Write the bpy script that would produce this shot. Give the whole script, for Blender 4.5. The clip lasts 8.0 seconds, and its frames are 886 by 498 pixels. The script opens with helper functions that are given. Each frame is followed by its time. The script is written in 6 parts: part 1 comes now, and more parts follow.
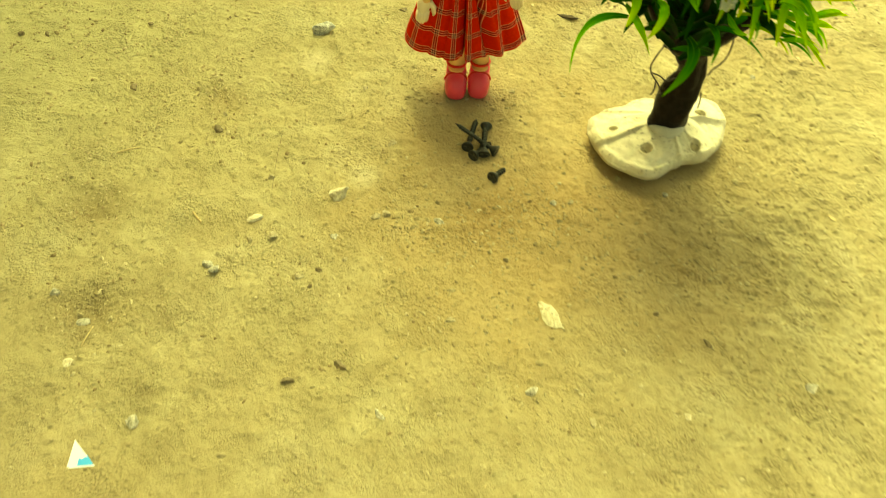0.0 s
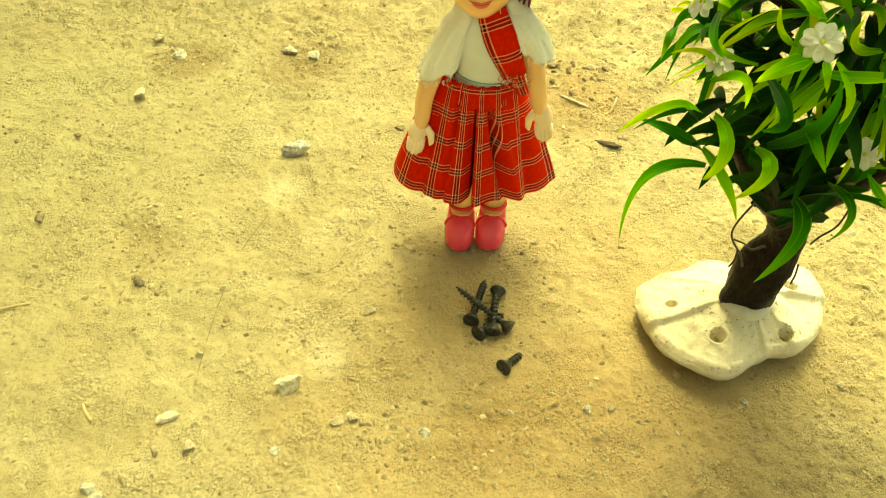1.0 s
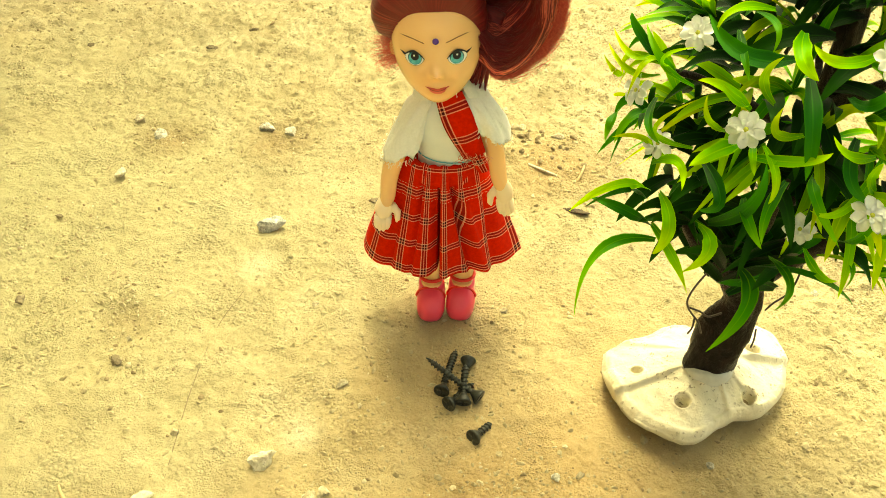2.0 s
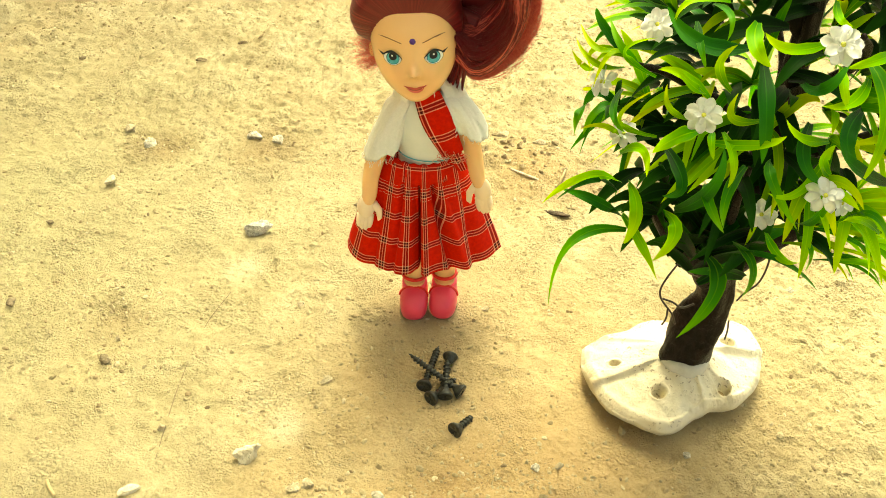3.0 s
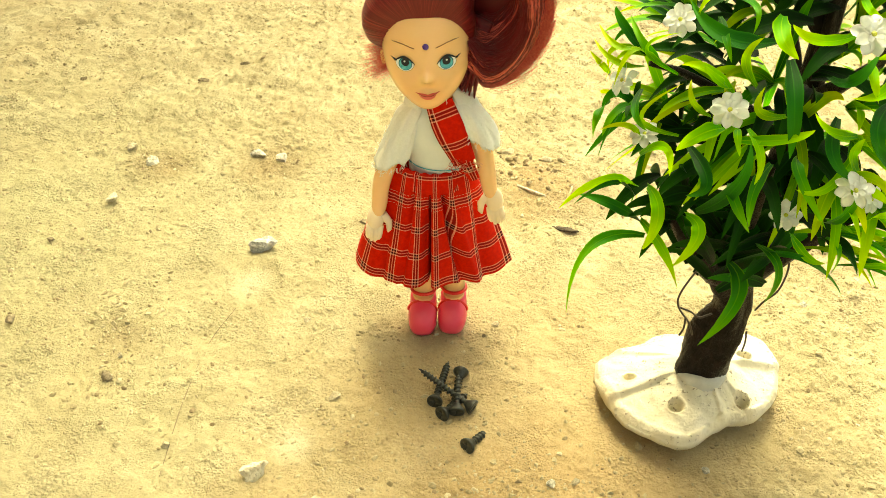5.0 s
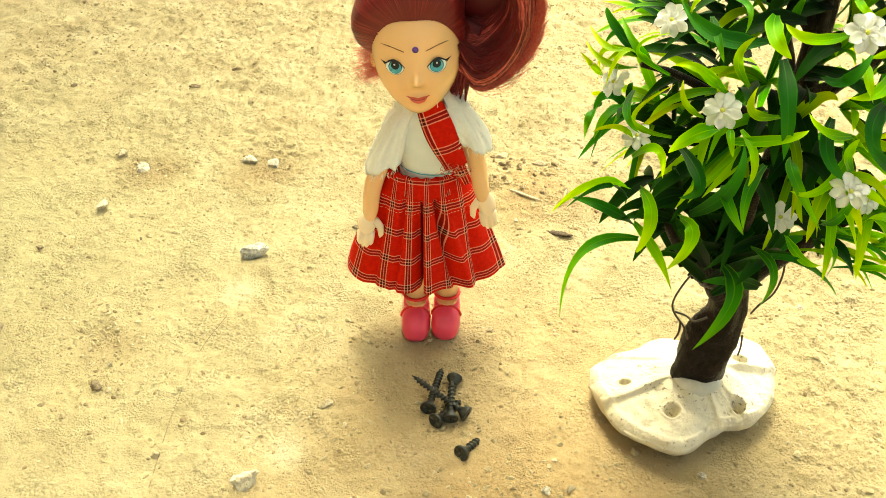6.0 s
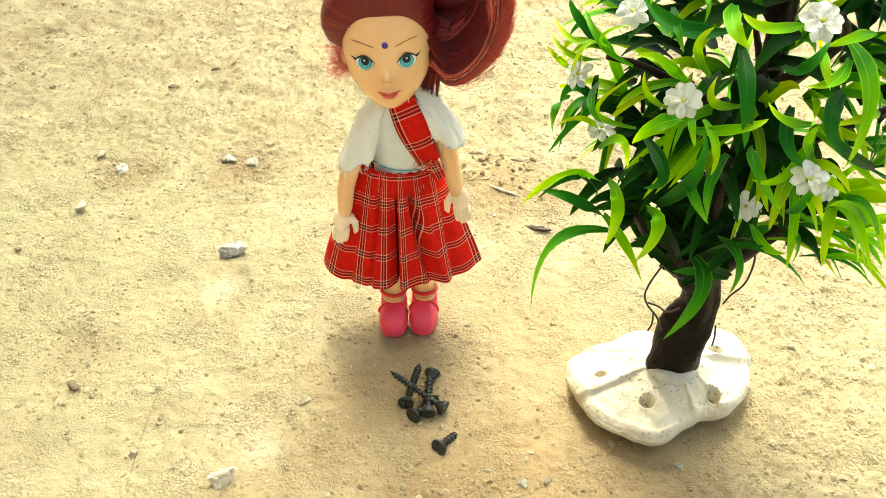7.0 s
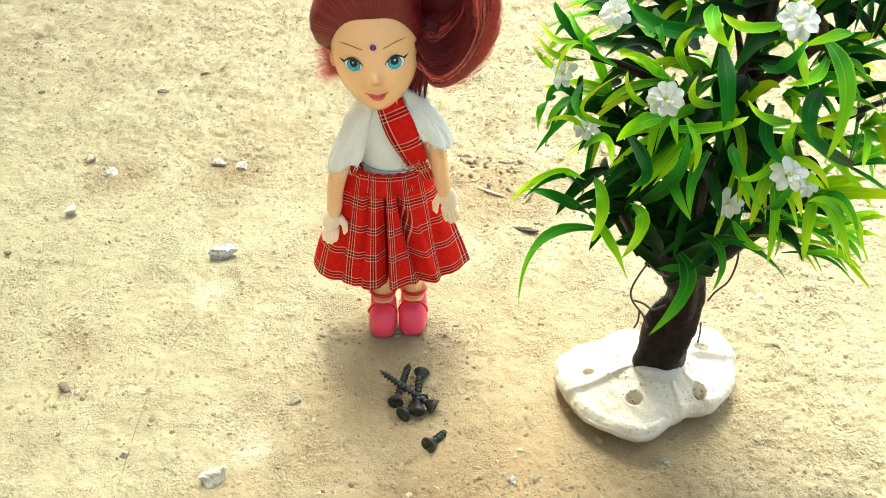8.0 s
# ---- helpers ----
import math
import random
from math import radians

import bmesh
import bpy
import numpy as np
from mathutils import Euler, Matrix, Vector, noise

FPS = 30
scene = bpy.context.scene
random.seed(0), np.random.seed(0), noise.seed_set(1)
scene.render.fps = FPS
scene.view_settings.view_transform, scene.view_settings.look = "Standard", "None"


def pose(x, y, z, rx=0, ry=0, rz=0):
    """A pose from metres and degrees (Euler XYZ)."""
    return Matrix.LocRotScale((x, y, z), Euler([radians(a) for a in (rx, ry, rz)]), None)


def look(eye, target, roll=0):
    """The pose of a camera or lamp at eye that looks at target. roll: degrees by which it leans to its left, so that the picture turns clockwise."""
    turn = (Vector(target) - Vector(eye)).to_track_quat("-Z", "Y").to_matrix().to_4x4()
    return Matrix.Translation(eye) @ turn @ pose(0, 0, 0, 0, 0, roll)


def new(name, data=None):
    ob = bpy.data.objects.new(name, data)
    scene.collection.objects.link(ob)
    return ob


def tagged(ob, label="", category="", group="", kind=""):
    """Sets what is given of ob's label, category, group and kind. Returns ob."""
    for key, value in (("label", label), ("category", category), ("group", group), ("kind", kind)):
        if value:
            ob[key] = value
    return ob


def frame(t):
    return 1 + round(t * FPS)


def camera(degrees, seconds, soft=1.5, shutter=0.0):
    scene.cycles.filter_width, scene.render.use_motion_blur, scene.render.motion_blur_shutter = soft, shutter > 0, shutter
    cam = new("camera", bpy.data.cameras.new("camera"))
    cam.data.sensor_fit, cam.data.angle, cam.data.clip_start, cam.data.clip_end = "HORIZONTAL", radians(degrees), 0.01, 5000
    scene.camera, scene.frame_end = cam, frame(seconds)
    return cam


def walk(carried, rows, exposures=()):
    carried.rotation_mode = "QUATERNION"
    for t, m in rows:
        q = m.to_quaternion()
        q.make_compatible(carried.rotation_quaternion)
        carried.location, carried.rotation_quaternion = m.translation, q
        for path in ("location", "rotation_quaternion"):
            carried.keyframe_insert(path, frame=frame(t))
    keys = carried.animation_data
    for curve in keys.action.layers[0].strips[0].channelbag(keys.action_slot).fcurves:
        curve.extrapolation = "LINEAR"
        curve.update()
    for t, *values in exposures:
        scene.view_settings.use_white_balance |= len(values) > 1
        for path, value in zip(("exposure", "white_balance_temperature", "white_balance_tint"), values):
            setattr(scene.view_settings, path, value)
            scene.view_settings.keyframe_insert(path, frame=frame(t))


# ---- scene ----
cam = camera(54.0, 8.0, soft=0.9, shutter=0.2)
PATH = [
    (0, (0.0076, -0.0361, 0.4275), (-0.0172, 1.2015, -1.1433), 2.68),
    (0.5, (-0.0055, 0.0628, 0.3657), (-0.0847, 1.3779, -1.1390), 4.11),
    (1, (0.0140, 0.1092, 0.3428), (-0.0727, 1.4942, -1.0974), 3.09),
    (1.5, (0.0266, 0.1192, 0.3553), (-0.0644, 1.5594, -1.0294), 1.87),
    (2, (0.0287, 0.1088, 0.3587), (-0.0635, 1.5798, -0.9933), 1.64),
    (3.5, (0.0399, 0.0914, 0.3536), (-0.0400, 1.6128, -0.9421), 1.30),
    (4, (0.0292, 0.0954, 0.3481), (-0.0463, 1.6345, -0.9269), 1.38),
    (4.5, (0.0245, 0.0935, 0.3430), (-0.0503, 1.6431, -0.9192), 1.52),
    (5, (0.0288, 0.0908, 0.3428), (-0.0450, 1.6477, -0.9104), 1.52),
    (6.5, (0.0326, 0.0954, 0.3390), (-0.0268, 1.6622, -0.9027), 1.04),
    (7, (0.0395, 0.0920, 0.3391), (-0.0095, 1.6579, -0.9041), 0.85),
    (7.5, (0.0376, 0.0874, 0.3399), (0.0020, 1.6588, -0.8968), 0.98),
    (8, (0.0401, 0.0863, 0.3396), (0.0150, 1.6620, -0.8918), 1.08),
]
EXPOSURE = [
    (0.0, 1.86, 36000, -42),
    (0.5, 2.09, 26000, -39),
    (1.0, 2.23, 18500, -33),
    (1.5, 2.34, 14800, -27),
    (3.5, 2.48, 9900, -16),
    (5.0, 2.48, 9900, -17),
    (6.5, 2.51, 8000, -12),
    (8.0, 2.52, 6100, -7),
]
walk(cam, [(t, look(eye, target, roll)) for t, eye, target, roll in PATH], EXPOSURE)

# ---- world and sun ----
SUN_ELEVATION, SUN_ROTATION = 62.0, -14.0
world = bpy.data.worlds.new("sky")
scene.world = world
world.use_nodes = True
sky = world.node_tree.nodes.new("ShaderNodeTexSky")
sky.sky_type, sky.sun_disc = "NISHITA", False
sky.sun_elevation, sky.sun_rotation = radians(SUN_ELEVATION), radians(SUN_ROTATION)
sky.air_density, sky.dust_density, sky.ozone_density = 0.2, 5.5, 0.2
back = world.node_tree.nodes["Background"]
back.inputs["Strength"].default_value = 0.15
world.node_tree.links.new(sky.outputs[0], back.inputs["Color"])

lamp = bpy.data.lights.new("sun", "SUN")
lamp.energy, lamp.angle, lamp.color = 0.50, radians(32), (1.0, 0.98, 0.94)
sun = new("sun", lamp)
a, e = radians(SUN_ROTATION), radians(SUN_ELEVATION)
toward = Vector((math.sin(a) * math.cos(e), math.cos(a) * math.cos(e), math.sin(e)))
sun.matrix_world = look(toward * 4, (0, 0, 0))

# ---- materials ----
def nodes_of(name, rough=0.6, **inputs):
    m = bpy.data.materials.new(name)
    m.use_nodes = True
    n, l = m.node_tree.nodes, m.node_tree.links
    b = n["Principled BSDF"]
    b.inputs["Roughness"].default_value = rough
    for key, value in inputs.items():
        b.inputs[key.replace("_", " ")].default_value = value
    return m, n, l, b


def coords(n, l, which="Object", scale=(1, 1, 1)):
    c, mp = n.new("ShaderNodeTexCoord"), n.new("ShaderNodeMapping")
    mp.inputs["Scale"].default_value = scale
    l.new(c.outputs[which], mp.inputs["Vector"])
    return mp.outputs["Vector"]


def noisy(n, l, vec, scale, detail=4.0, rough=0.6, lift=0.0):
    t = n.new("ShaderNodeTexNoise")
    t.inputs["Scale"].default_value, t.inputs["Detail"].default_value = scale, detail
    t.inputs["Roughness"].default_value, t.inputs["Distortion"].default_value = rough, lift
    l.new(vec, t.inputs["Vector"])
    return t.outputs["Fac"]


def ramp(n, l, fac, *stops):
    r = n.new("ShaderNodeValToRGB")
    while len(r.color_ramp.elements) < len(stops):
        r.color_ramp.elements.new(0.5)
    for el, (at, col) in zip(r.color_ramp.elements, stops):
        el.position, el.color = at, (*col, 1) if not isinstance(col, float) else (col, col, col, 1)
    l.new(fac, r.inputs["Fac"])
    return r.outputs["Color"]


def blend(n, l, fac, a, b, mode="MIX"):
    x = n.new("ShaderNodeMix")
    x.data_type, x.blend_type = "RGBA", mode
    for sock, value in ((x.inputs["Factor"], fac), (x.inputs["A"], a), (x.inputs["B"], b)):
        if isinstance(value, bpy.types.NodeSocket):
            l.new(value, sock)
        elif isinstance(value, tuple):
            sock.default_value = (*value, 1)
        else:
            sock.default_value = value
    return x.outputs["Result"]


def calc(n, l, op, a, b=0.0, c=0.0):
    x = n.new("ShaderNodeMath")
    x.operation = op
    for sock, value in zip(x.inputs, (a, b, c)):
        if isinstance(value, bpy.types.NodeSocket):
            l.new(value, sock)
        else:
            sock.default_value = value
    return x.outputs[0]


def bump(n, l, b, height, strength, distance):
    x = n.new("ShaderNodeBump")
    x.inputs["Strength"].default_value, x.inputs["Distance"].default_value = strength, distance
    l.new(height, x.inputs["Height"])
    l.new(x.outputs["Normal"], b.inputs["Normal"])


def soil_material():
    m, n, l, b = nodes_of("dry_soil", 0.92)
    v = coords(n, l)
    broad = noisy(n, l, v, 6.0, 3.0)
    patch = noisy(n, l, v, 22.0, 5.0, 0.65, 0.4)
    grain = noisy(n, l, v, 340.0, 6.0, 0.72)
    fine = noisy(n, l, v, 1500.0, 2.0, 0.7)
    col = ramp(n, l, patch, (0.3, (0.285, 0.235, 0.132)), (0.5, (0.375, 0.322, 0.190)), (0.72, (0.455, 0.402, 0.260)))
    col = blend(n, l, ramp(n, l, broad, (0.46, 0.0), (0.64, 0.75)), col, (0.375, 0.305, 0.172))
    # the spot by the screws is reddish soil and also warms their shadow
    # the wide left spot tints the soil olive to hold the shade there
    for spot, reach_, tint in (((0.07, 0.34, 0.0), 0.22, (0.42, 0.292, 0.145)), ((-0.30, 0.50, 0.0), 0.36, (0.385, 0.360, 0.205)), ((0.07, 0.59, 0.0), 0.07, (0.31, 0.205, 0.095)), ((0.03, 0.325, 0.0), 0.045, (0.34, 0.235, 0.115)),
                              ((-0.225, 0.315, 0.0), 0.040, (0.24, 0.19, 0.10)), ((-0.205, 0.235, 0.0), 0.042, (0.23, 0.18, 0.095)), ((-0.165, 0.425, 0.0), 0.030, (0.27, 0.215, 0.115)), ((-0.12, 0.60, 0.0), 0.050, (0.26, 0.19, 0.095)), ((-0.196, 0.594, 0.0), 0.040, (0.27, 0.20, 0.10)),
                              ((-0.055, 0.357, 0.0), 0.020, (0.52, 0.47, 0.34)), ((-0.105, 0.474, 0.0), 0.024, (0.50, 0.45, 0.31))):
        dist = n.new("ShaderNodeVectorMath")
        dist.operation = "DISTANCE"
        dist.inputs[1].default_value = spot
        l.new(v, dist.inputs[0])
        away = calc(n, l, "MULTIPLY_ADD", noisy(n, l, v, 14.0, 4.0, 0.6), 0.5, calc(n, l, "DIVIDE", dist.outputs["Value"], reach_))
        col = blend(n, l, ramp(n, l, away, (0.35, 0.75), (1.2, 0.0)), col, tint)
    col = blend(n, l, 0.4, col, ramp(n, l, grain, (0.32, 0.80), (0.5, 1.0), (0.68, 1.15)), "MULTIPLY")
    col = blend(n, l, ramp(n, l, fine, (0.64, 0.0), (0.7, 0.4)), col, (0.60, 0.54, 0.42))
    # fine crumbs bound in the crust: two sizes, thick in some places and thin in dusty ones
    warp = n.new("ShaderNodeVectorMath")
    warp.operation = "MULTIPLY_ADD"
    warp.inputs[1].default_value = (0.0016, 0.0016, 0.0016)
    wob = n.new("ShaderNodeTexNoise")
    wob.inputs["Scale"].default_value = 420.0
    l.new(v, wob.inputs["Vector"])
    l.new(wob.outputs["Color"], warp.inputs[0])
    l.new(v, warp.inputs[2])
    height = calc(n, l, "MULTIPLY_ADD", fine, 0.15, calc(n, l, "MULTIPLY", grain, 0.8))
    for scale, patches, low, high, share in ((540.0, 26.0, 0.46, 0.66, 0.8), (980.0, 40.0, 0.42, 0.62, 0.5)):
        vor = n.new("ShaderNodeTexVoronoi")
        vor.inputs["Scale"].default_value = scale
        l.new(warp.outputs["Vector"], vor.inputs["Vector"])
        where = ramp(n, l, noisy(n, l, v, patches, 4.0, 0.6), (low, 0.0), (high, 1.0))
        # gaps darker, tops lighter: the crumbs' relief shading put into the colour
        shade = ramp(n, l, vor.outputs["Distance"], (0.0, 1.14), (0.36, 1.04), (0.64, 0.80))
        col = blend(n, l, calc(n, l, "MULTIPLY", where, 0.75 * share), col, shade, "MULTIPLY")
        height = calc(n, l, "ADD", height, calc(n, l, "MULTIPLY", calc(n, l, "MULTIPLY", calc(n, l, "SUBTRACT", 0.65, vor.outputs["Distance"]), where), share))
    l.new(col, b.inputs["Base Color"])
    bump(n, l, b, height, 1.0, 0.0019)
    return m


def crumb_material():
    m, n, l, b = nodes_of("soil_crumb", 0.95)
    g = n.new("ShaderNodeNewGeometry")
    col = ramp(n, l, g.outputs["Random Per Island"], (0.0, (0.25, 0.19, 0.11)), (0.2, (0.34, 0.28, 0.165)), (0.85, (0.42, 0.36, 0.225)), (1.0, (0.52, 0.455, 0.31)))
    v = coords(n, l)
    grain = noisy(n, l, v, 900.0, 3.0)
    col = blend(n, l, 0.6, col, ramp(n, l, grain, (0.3, 0.7), (0.7, 1.2)), "MULTIPLY")
    l.new(col, b.inputs["Base Color"])
    bump(n, l, b, grain, 0.5, 0.0006)
    return m


def stone_material(name, low, mid, high):
    m, n, l, b = nodes_of(name, 0.85)
    v = coords(n, l)
    col = ramp(n, l, noisy(n, l, v, 330.0, 5.0, 0.7), (0.32, low), (0.5, mid), (0.68, high))
    speck = noisy(n, l, v, 900.0, 2.0)
    col = blend(n, l, ramp(n, l, speck, (0.64, 0.0), (0.68, 0.8)), col, (0.09, 0.09, 0.085))
    l.new(col, b.inputs["Base Color"])
    bump(n, l, b, noisy(n, l, v, 700.0, 4.0), 0.8, 0.0008)
    return m


def plaster_material():
    m, n, l, b = nodes_of("cast_plaster", 0.62)
    v = coords(n, l)
    col = ramp(n, l, noisy(n, l, v, 38.0, 5.0, 0.65), (0.3, (0.62, 0.55, 0.39)), (0.5, (0.76, 0.70, 0.54)), (0.8, (0.84, 0.79, 0.66)))
    dirt = noisy(n, l, v, 520.0, 2.0, 0.6)
    where = noisy(n, l, v, 60.0, 3.0)
    spots = calc(n, l, "MULTIPLY", ramp(n, l, dirt, (0.60, 0.0), (0.66, 1.0)), ramp(n, l, where, (0.42, 0.0), (0.58, 0.85)))
    col = blend(n, l, spots, col, (0.25, 0.2, 0.13))
    l.new(col, b.inputs["Base Color"])
    bump(n, l, b, noisy(n, l, v, 260.0, 6.0, 0.75), 0.7, 0.0016)
    return m


def bark_material():
    m, n, l, b = nodes_of("moulded_bark", 0.42)
    b.inputs["Specular IOR Level"].default_value = 0.14
    v = coords(n, l, "Object", (1, 1, 0.35))
    f = noisy(n, l, v, 330.0, 6.0, 0.7, 0.8)
    l.new(ramp(n, l, f, (0.3, (0.004, 0.0025, 0.002)), (0.55, (0.012, 0.007, 0.005)), (0.8, (0.034, 0.020, 0.014))), b.inputs["Base Color"])
    bump(n, l, b, f, 0.9, 0.0015)
    return m


def leaf_material(name, base, middle, tip, clear=0.5, gloss=0.18):
    """Soft plastic: colour runs along the blade, a paler midrib and edge, and light comes through."""
    m, n, l, b = nodes_of(name, 0.48)
    b.inputs["Specular IOR Level"].default_value = gloss
    uv = n.new("ShaderNodeUVMap")
    s = n.new("ShaderNodeSeparateXYZ")
    l.new(uv.outputs["UV"], s.inputs[0])
    info = n.new("ShaderNodeObjectInfo")
    along = calc(n, l, "ADD", s.outputs["Y"], calc(n, l, "MULTIPLY_ADD", info.outputs["Random"], 0.3, -0.15))
    col = ramp(n, l, along, (0.05, base), (0.5, middle), (0.95, tip))
    across = calc(n, l, "ABSOLUTE", calc(n, l, "MULTIPLY_ADD", s.outputs["X"], 2.0, -1.0))
    edge = ramp(n, l, across, (0.80, 0.0), (0.97, 0.45))
    col = blend(n, l, edge, col, tip)
    rib = ramp(n, l, across, (0.02, 0.35), (0.1, 0.0))
    col = blend(n, l, rib, col, tip)
    v = coords(n, l, "UV", (26, 1.2, 1))
    streak = noisy(n, l, v, 1.0, 2.0)
    col = blend(n, l, 0.5, col, ramp(n, l, streak, (0.3, 0.75), (0.7, 1.15)), "MULTIPLY")
    l.new(col, b.inputs["Base Color"])
    bump(n, l, b, streak, 0.3, 0.0004)
    tr = n.new("ShaderNodeBsdfTranslucent")
    l.new(blend(n, l, 1.0, col, (1.0, 1.0, 0.4), "MULTIPLY"), tr.inputs["Color"])
    mx = n.new("ShaderNodeMixShader")
    mx.inputs[0].default_value = clear
    l.new(b.outputs[0], mx.inputs[1])
    l.new(tr.outputs[0], mx.inputs[2])
    l.new(mx.outputs[0], n["Material Output"].inputs["Surface"])
    return m


def mottled(name, low, high, scale, rough, relief=0.0, distance=0.0003, **inputs):
    m, n, l, b = nodes_of(name, rough, **inputs)
    f = noisy(n, l, coords(n, l), scale, 4.0)
    l.new(ramp(n, l, f, (0.3, low), (0.7, high)), b.inputs["Base Color"])
    if relief:
        bump(n, l, b, f, relief, distance)
    return m


def petal_material():
    """Thin white plastic that lets light through, with fine ribs."""
    m, n, l, b = nodes_of("petal_white", 0.42)
    f = noisy(n, l, coords(n, l), 420.0, 4.0)
    col = ramp(n, l, f, (0.3, (0.84, 0.88, 0.87)), (0.7, (0.94, 0.95, 0.94)))
    l.new(col, b.inputs["Base Color"])
    bump(n, l, b, f, 0.6, 0.0006)
    tr = n.new("ShaderNodeBsdfTranslucent")
    l.new(col, tr.inputs["Color"])
    mx = n.new("ShaderNodeMixShader")
    mx.inputs[0].default_value = 0.45
    l.new(b.outputs[0], mx.inputs[1])
    l.new(tr.outputs[0], mx.inputs[2])
    l.new(mx.outputs[0], n["Material Output"].inputs["Surface"])
    return m


def plaid_material():
    """Red woven check: pairs of cream lines with dark threads between, and fine single lines."""
    m, n, l, b = nodes_of("plaid_cloth", 0.85)
    b.inputs["Specular IOR Level"].default_value = 0.12
    uv = n.new("ShaderNodeUVMap")
    s = n.new("ShaderNodeSeparateXYZ")
    l.new(uv.outputs["UV"], s.inputs[0])

    def band(t, at, half):
        return calc(n, l, "LESS_THAN", calc(n, l, "ABSOLUTE", calc(n, l, "SUBTRACT", t, at)), half)

    weave = calc(n, l, "FRACT", calc(n, l, "MULTIPLY", calc(n, l, "ADD", s.outputs["X"], s.outputs["Y"]), 900.0))
    cream, dark = None, None
    for axis in ("X", "Y"):
        t = calc(n, l, "FRACT", calc(n, l, "MULTIPLY", s.outputs[axis], 1 / 0.0165))
        c = calc(n, l, "MAXIMUM", band(t, 0.29, 0.016), band(t, 0.51, 0.016))
        c = calc(n, l, "MAXIMUM", c, calc(n, l, "MULTIPLY", band(t, 0.40, 0.013), 0.8))
        d = calc(n, l, "MAXIMUM", band(t, 0.345, 0.034), band(t, 0.455, 0.034))
        cream = c if cream is None else calc(n, l, "ADD", calc(n, l, "MULTIPLY", cream, 0.62), calc(n, l, "MULTIPLY", c, 0.55))
        dark = d if dark is None else calc(n, l, "ADD", calc(n, l, "MULTIPLY", dark, 0.62), calc(n, l, "MULTIPLY", d, 0.62))
    col = ramp(n, l, noisy(n, l, coords(n, l), 600.0, 3.0), (0.3, (0.52, 0.006, 0.005)), (0.7, (0.68, 0.012, 0.008)))
    col = blend(n, l, calc(n, l, "MINIMUM", dark, 1.0), col, (0.05, 0.006, 0.008))
    thread = calc(n, l, "MULTIPLY_ADD", calc(n, l, "GREATER_THAN", weave, 0.35), 0.45, 0.45)
    col = blend(n, l, calc(n, l, "MULTIPLY", calc(n, l, "MINIMUM", cream, 1.0), thread), col, (0.86, 0.56, 0.42))
    l.new(col, b.inputs["Base Color"])
    bump(n, l, b, weave, 0.25, 0.0002)
    return m


def hair_material():
    m, n, l, b = nodes_of("auburn_fibre", 0.36)
    b.inputs["Specular IOR Level"].default_value = 0.34
    uv = coords(n, l, "UV", (60, 1.5, 1))
    f = noisy(n, l, uv, 1.0, 4.0, 0.6)
    l.new(ramp(n, l, f, (0.3, (0.065, 0.003, 0.006)), (0.55, (0.19, 0.012, 0.016)), (0.8, (0.42, 0.042, 0.044))), b.inputs["Base Color"])
    b.inputs["Anisotropic"].default_value = 0.5
    bump(n, l, b, f, 0.45, 0.0004)
    return m


soil = soil_material()
crumb = crumb_material()
grain_dark = mottled("dark_grain", (0.11, 0.075, 0.04), (0.27, 0.195, 0.11), 70.0, 0.95)
stone_grey = stone_material("grey_stone", (0.16, 0.15, 0.12), (0.42, 0.40, 0.33), (0.66, 0.63, 0.535))
stone_pale = stone_material("pale_stone", (0.20, 0.21, 0.195), (0.46, 0.47, 0.44), (0.74, 0.75, 0.72))
bark_chip = stone_material("bark_chip", (0.03, 0.02, 0.012), (0.06, 0.042, 0.026), (0.12, 0.085, 0.055))
stone_tan = stone_material("tan_stone", (0.24, 0.195, 0.125), (0.40, 0.345, 0.23), (0.54, 0.485, 0.36))
stone_dark = stone_material("dark_stone", (0.11, 0.085, 0.052), (0.21, 0.165, 0.102), (0.32, 0.265, 0.17))
stone_clod = stone_material("soil_clod", (0.13, 0.095, 0.052), (0.245, 0.19, 0.11), (0.38, 0.32, 0.20))
plaster = plaster_material()
hole_tan = mottled("hole_tan", (0.30, 0.21, 0.11), (0.42, 0.32, 0.19), 300.0, 0.9)
bark = bark_material()
vine = mottled("dark_wire", (0.02, 0.013, 0.01), (0.05, 0.03, 0.022), 200.0, 0.5)
leaf_deep = leaf_material("leaf_deep", (0.003, 0.030, 0.003), (0.010, 0.105, 0.008), (0.040, 0.24, 0.014), 0.30, 0.10)
# darker copy of the leaf colours that holds the crown's inner shade
leaf_shaded = leaf_material("leaf_shaded", (0.0015, 0.010, 0.001), (0.004, 0.030, 0.003), (0.014, 0.075, 0.004), 0.12, 0.06)
leaf_mid = leaf_material("leaf_mid", (0.008, 0.080, 0.006), (0.040, 0.26, 0.012), (0.18, 0.50, 0.02))
leaf_lime = leaf_material("leaf_lime", (0.040, 0.27, 0.005), (0.22, 0.60, 0.008), (0.50, 0.80, 0.020))
leaf_yellow = leaf_material("leaf_yellow", (0.06, 0.24, 0.005), (0.26, 0.49, 0.006), (0.52, 0.66, 0.015))
petal_white = petal_material()
flower_eye = mottled("flower_eye", (0.45, 0.5, 0.06), (0.65, 0.65, 0.12), 500.0, 0.5)
screw_black = mottled("phosphated_steel", (0.022, 0.024, 0.022), (0.065, 0.070, 0.062), 500.0, 0.36, 0.25, 0.0003, Metallic=0.55)
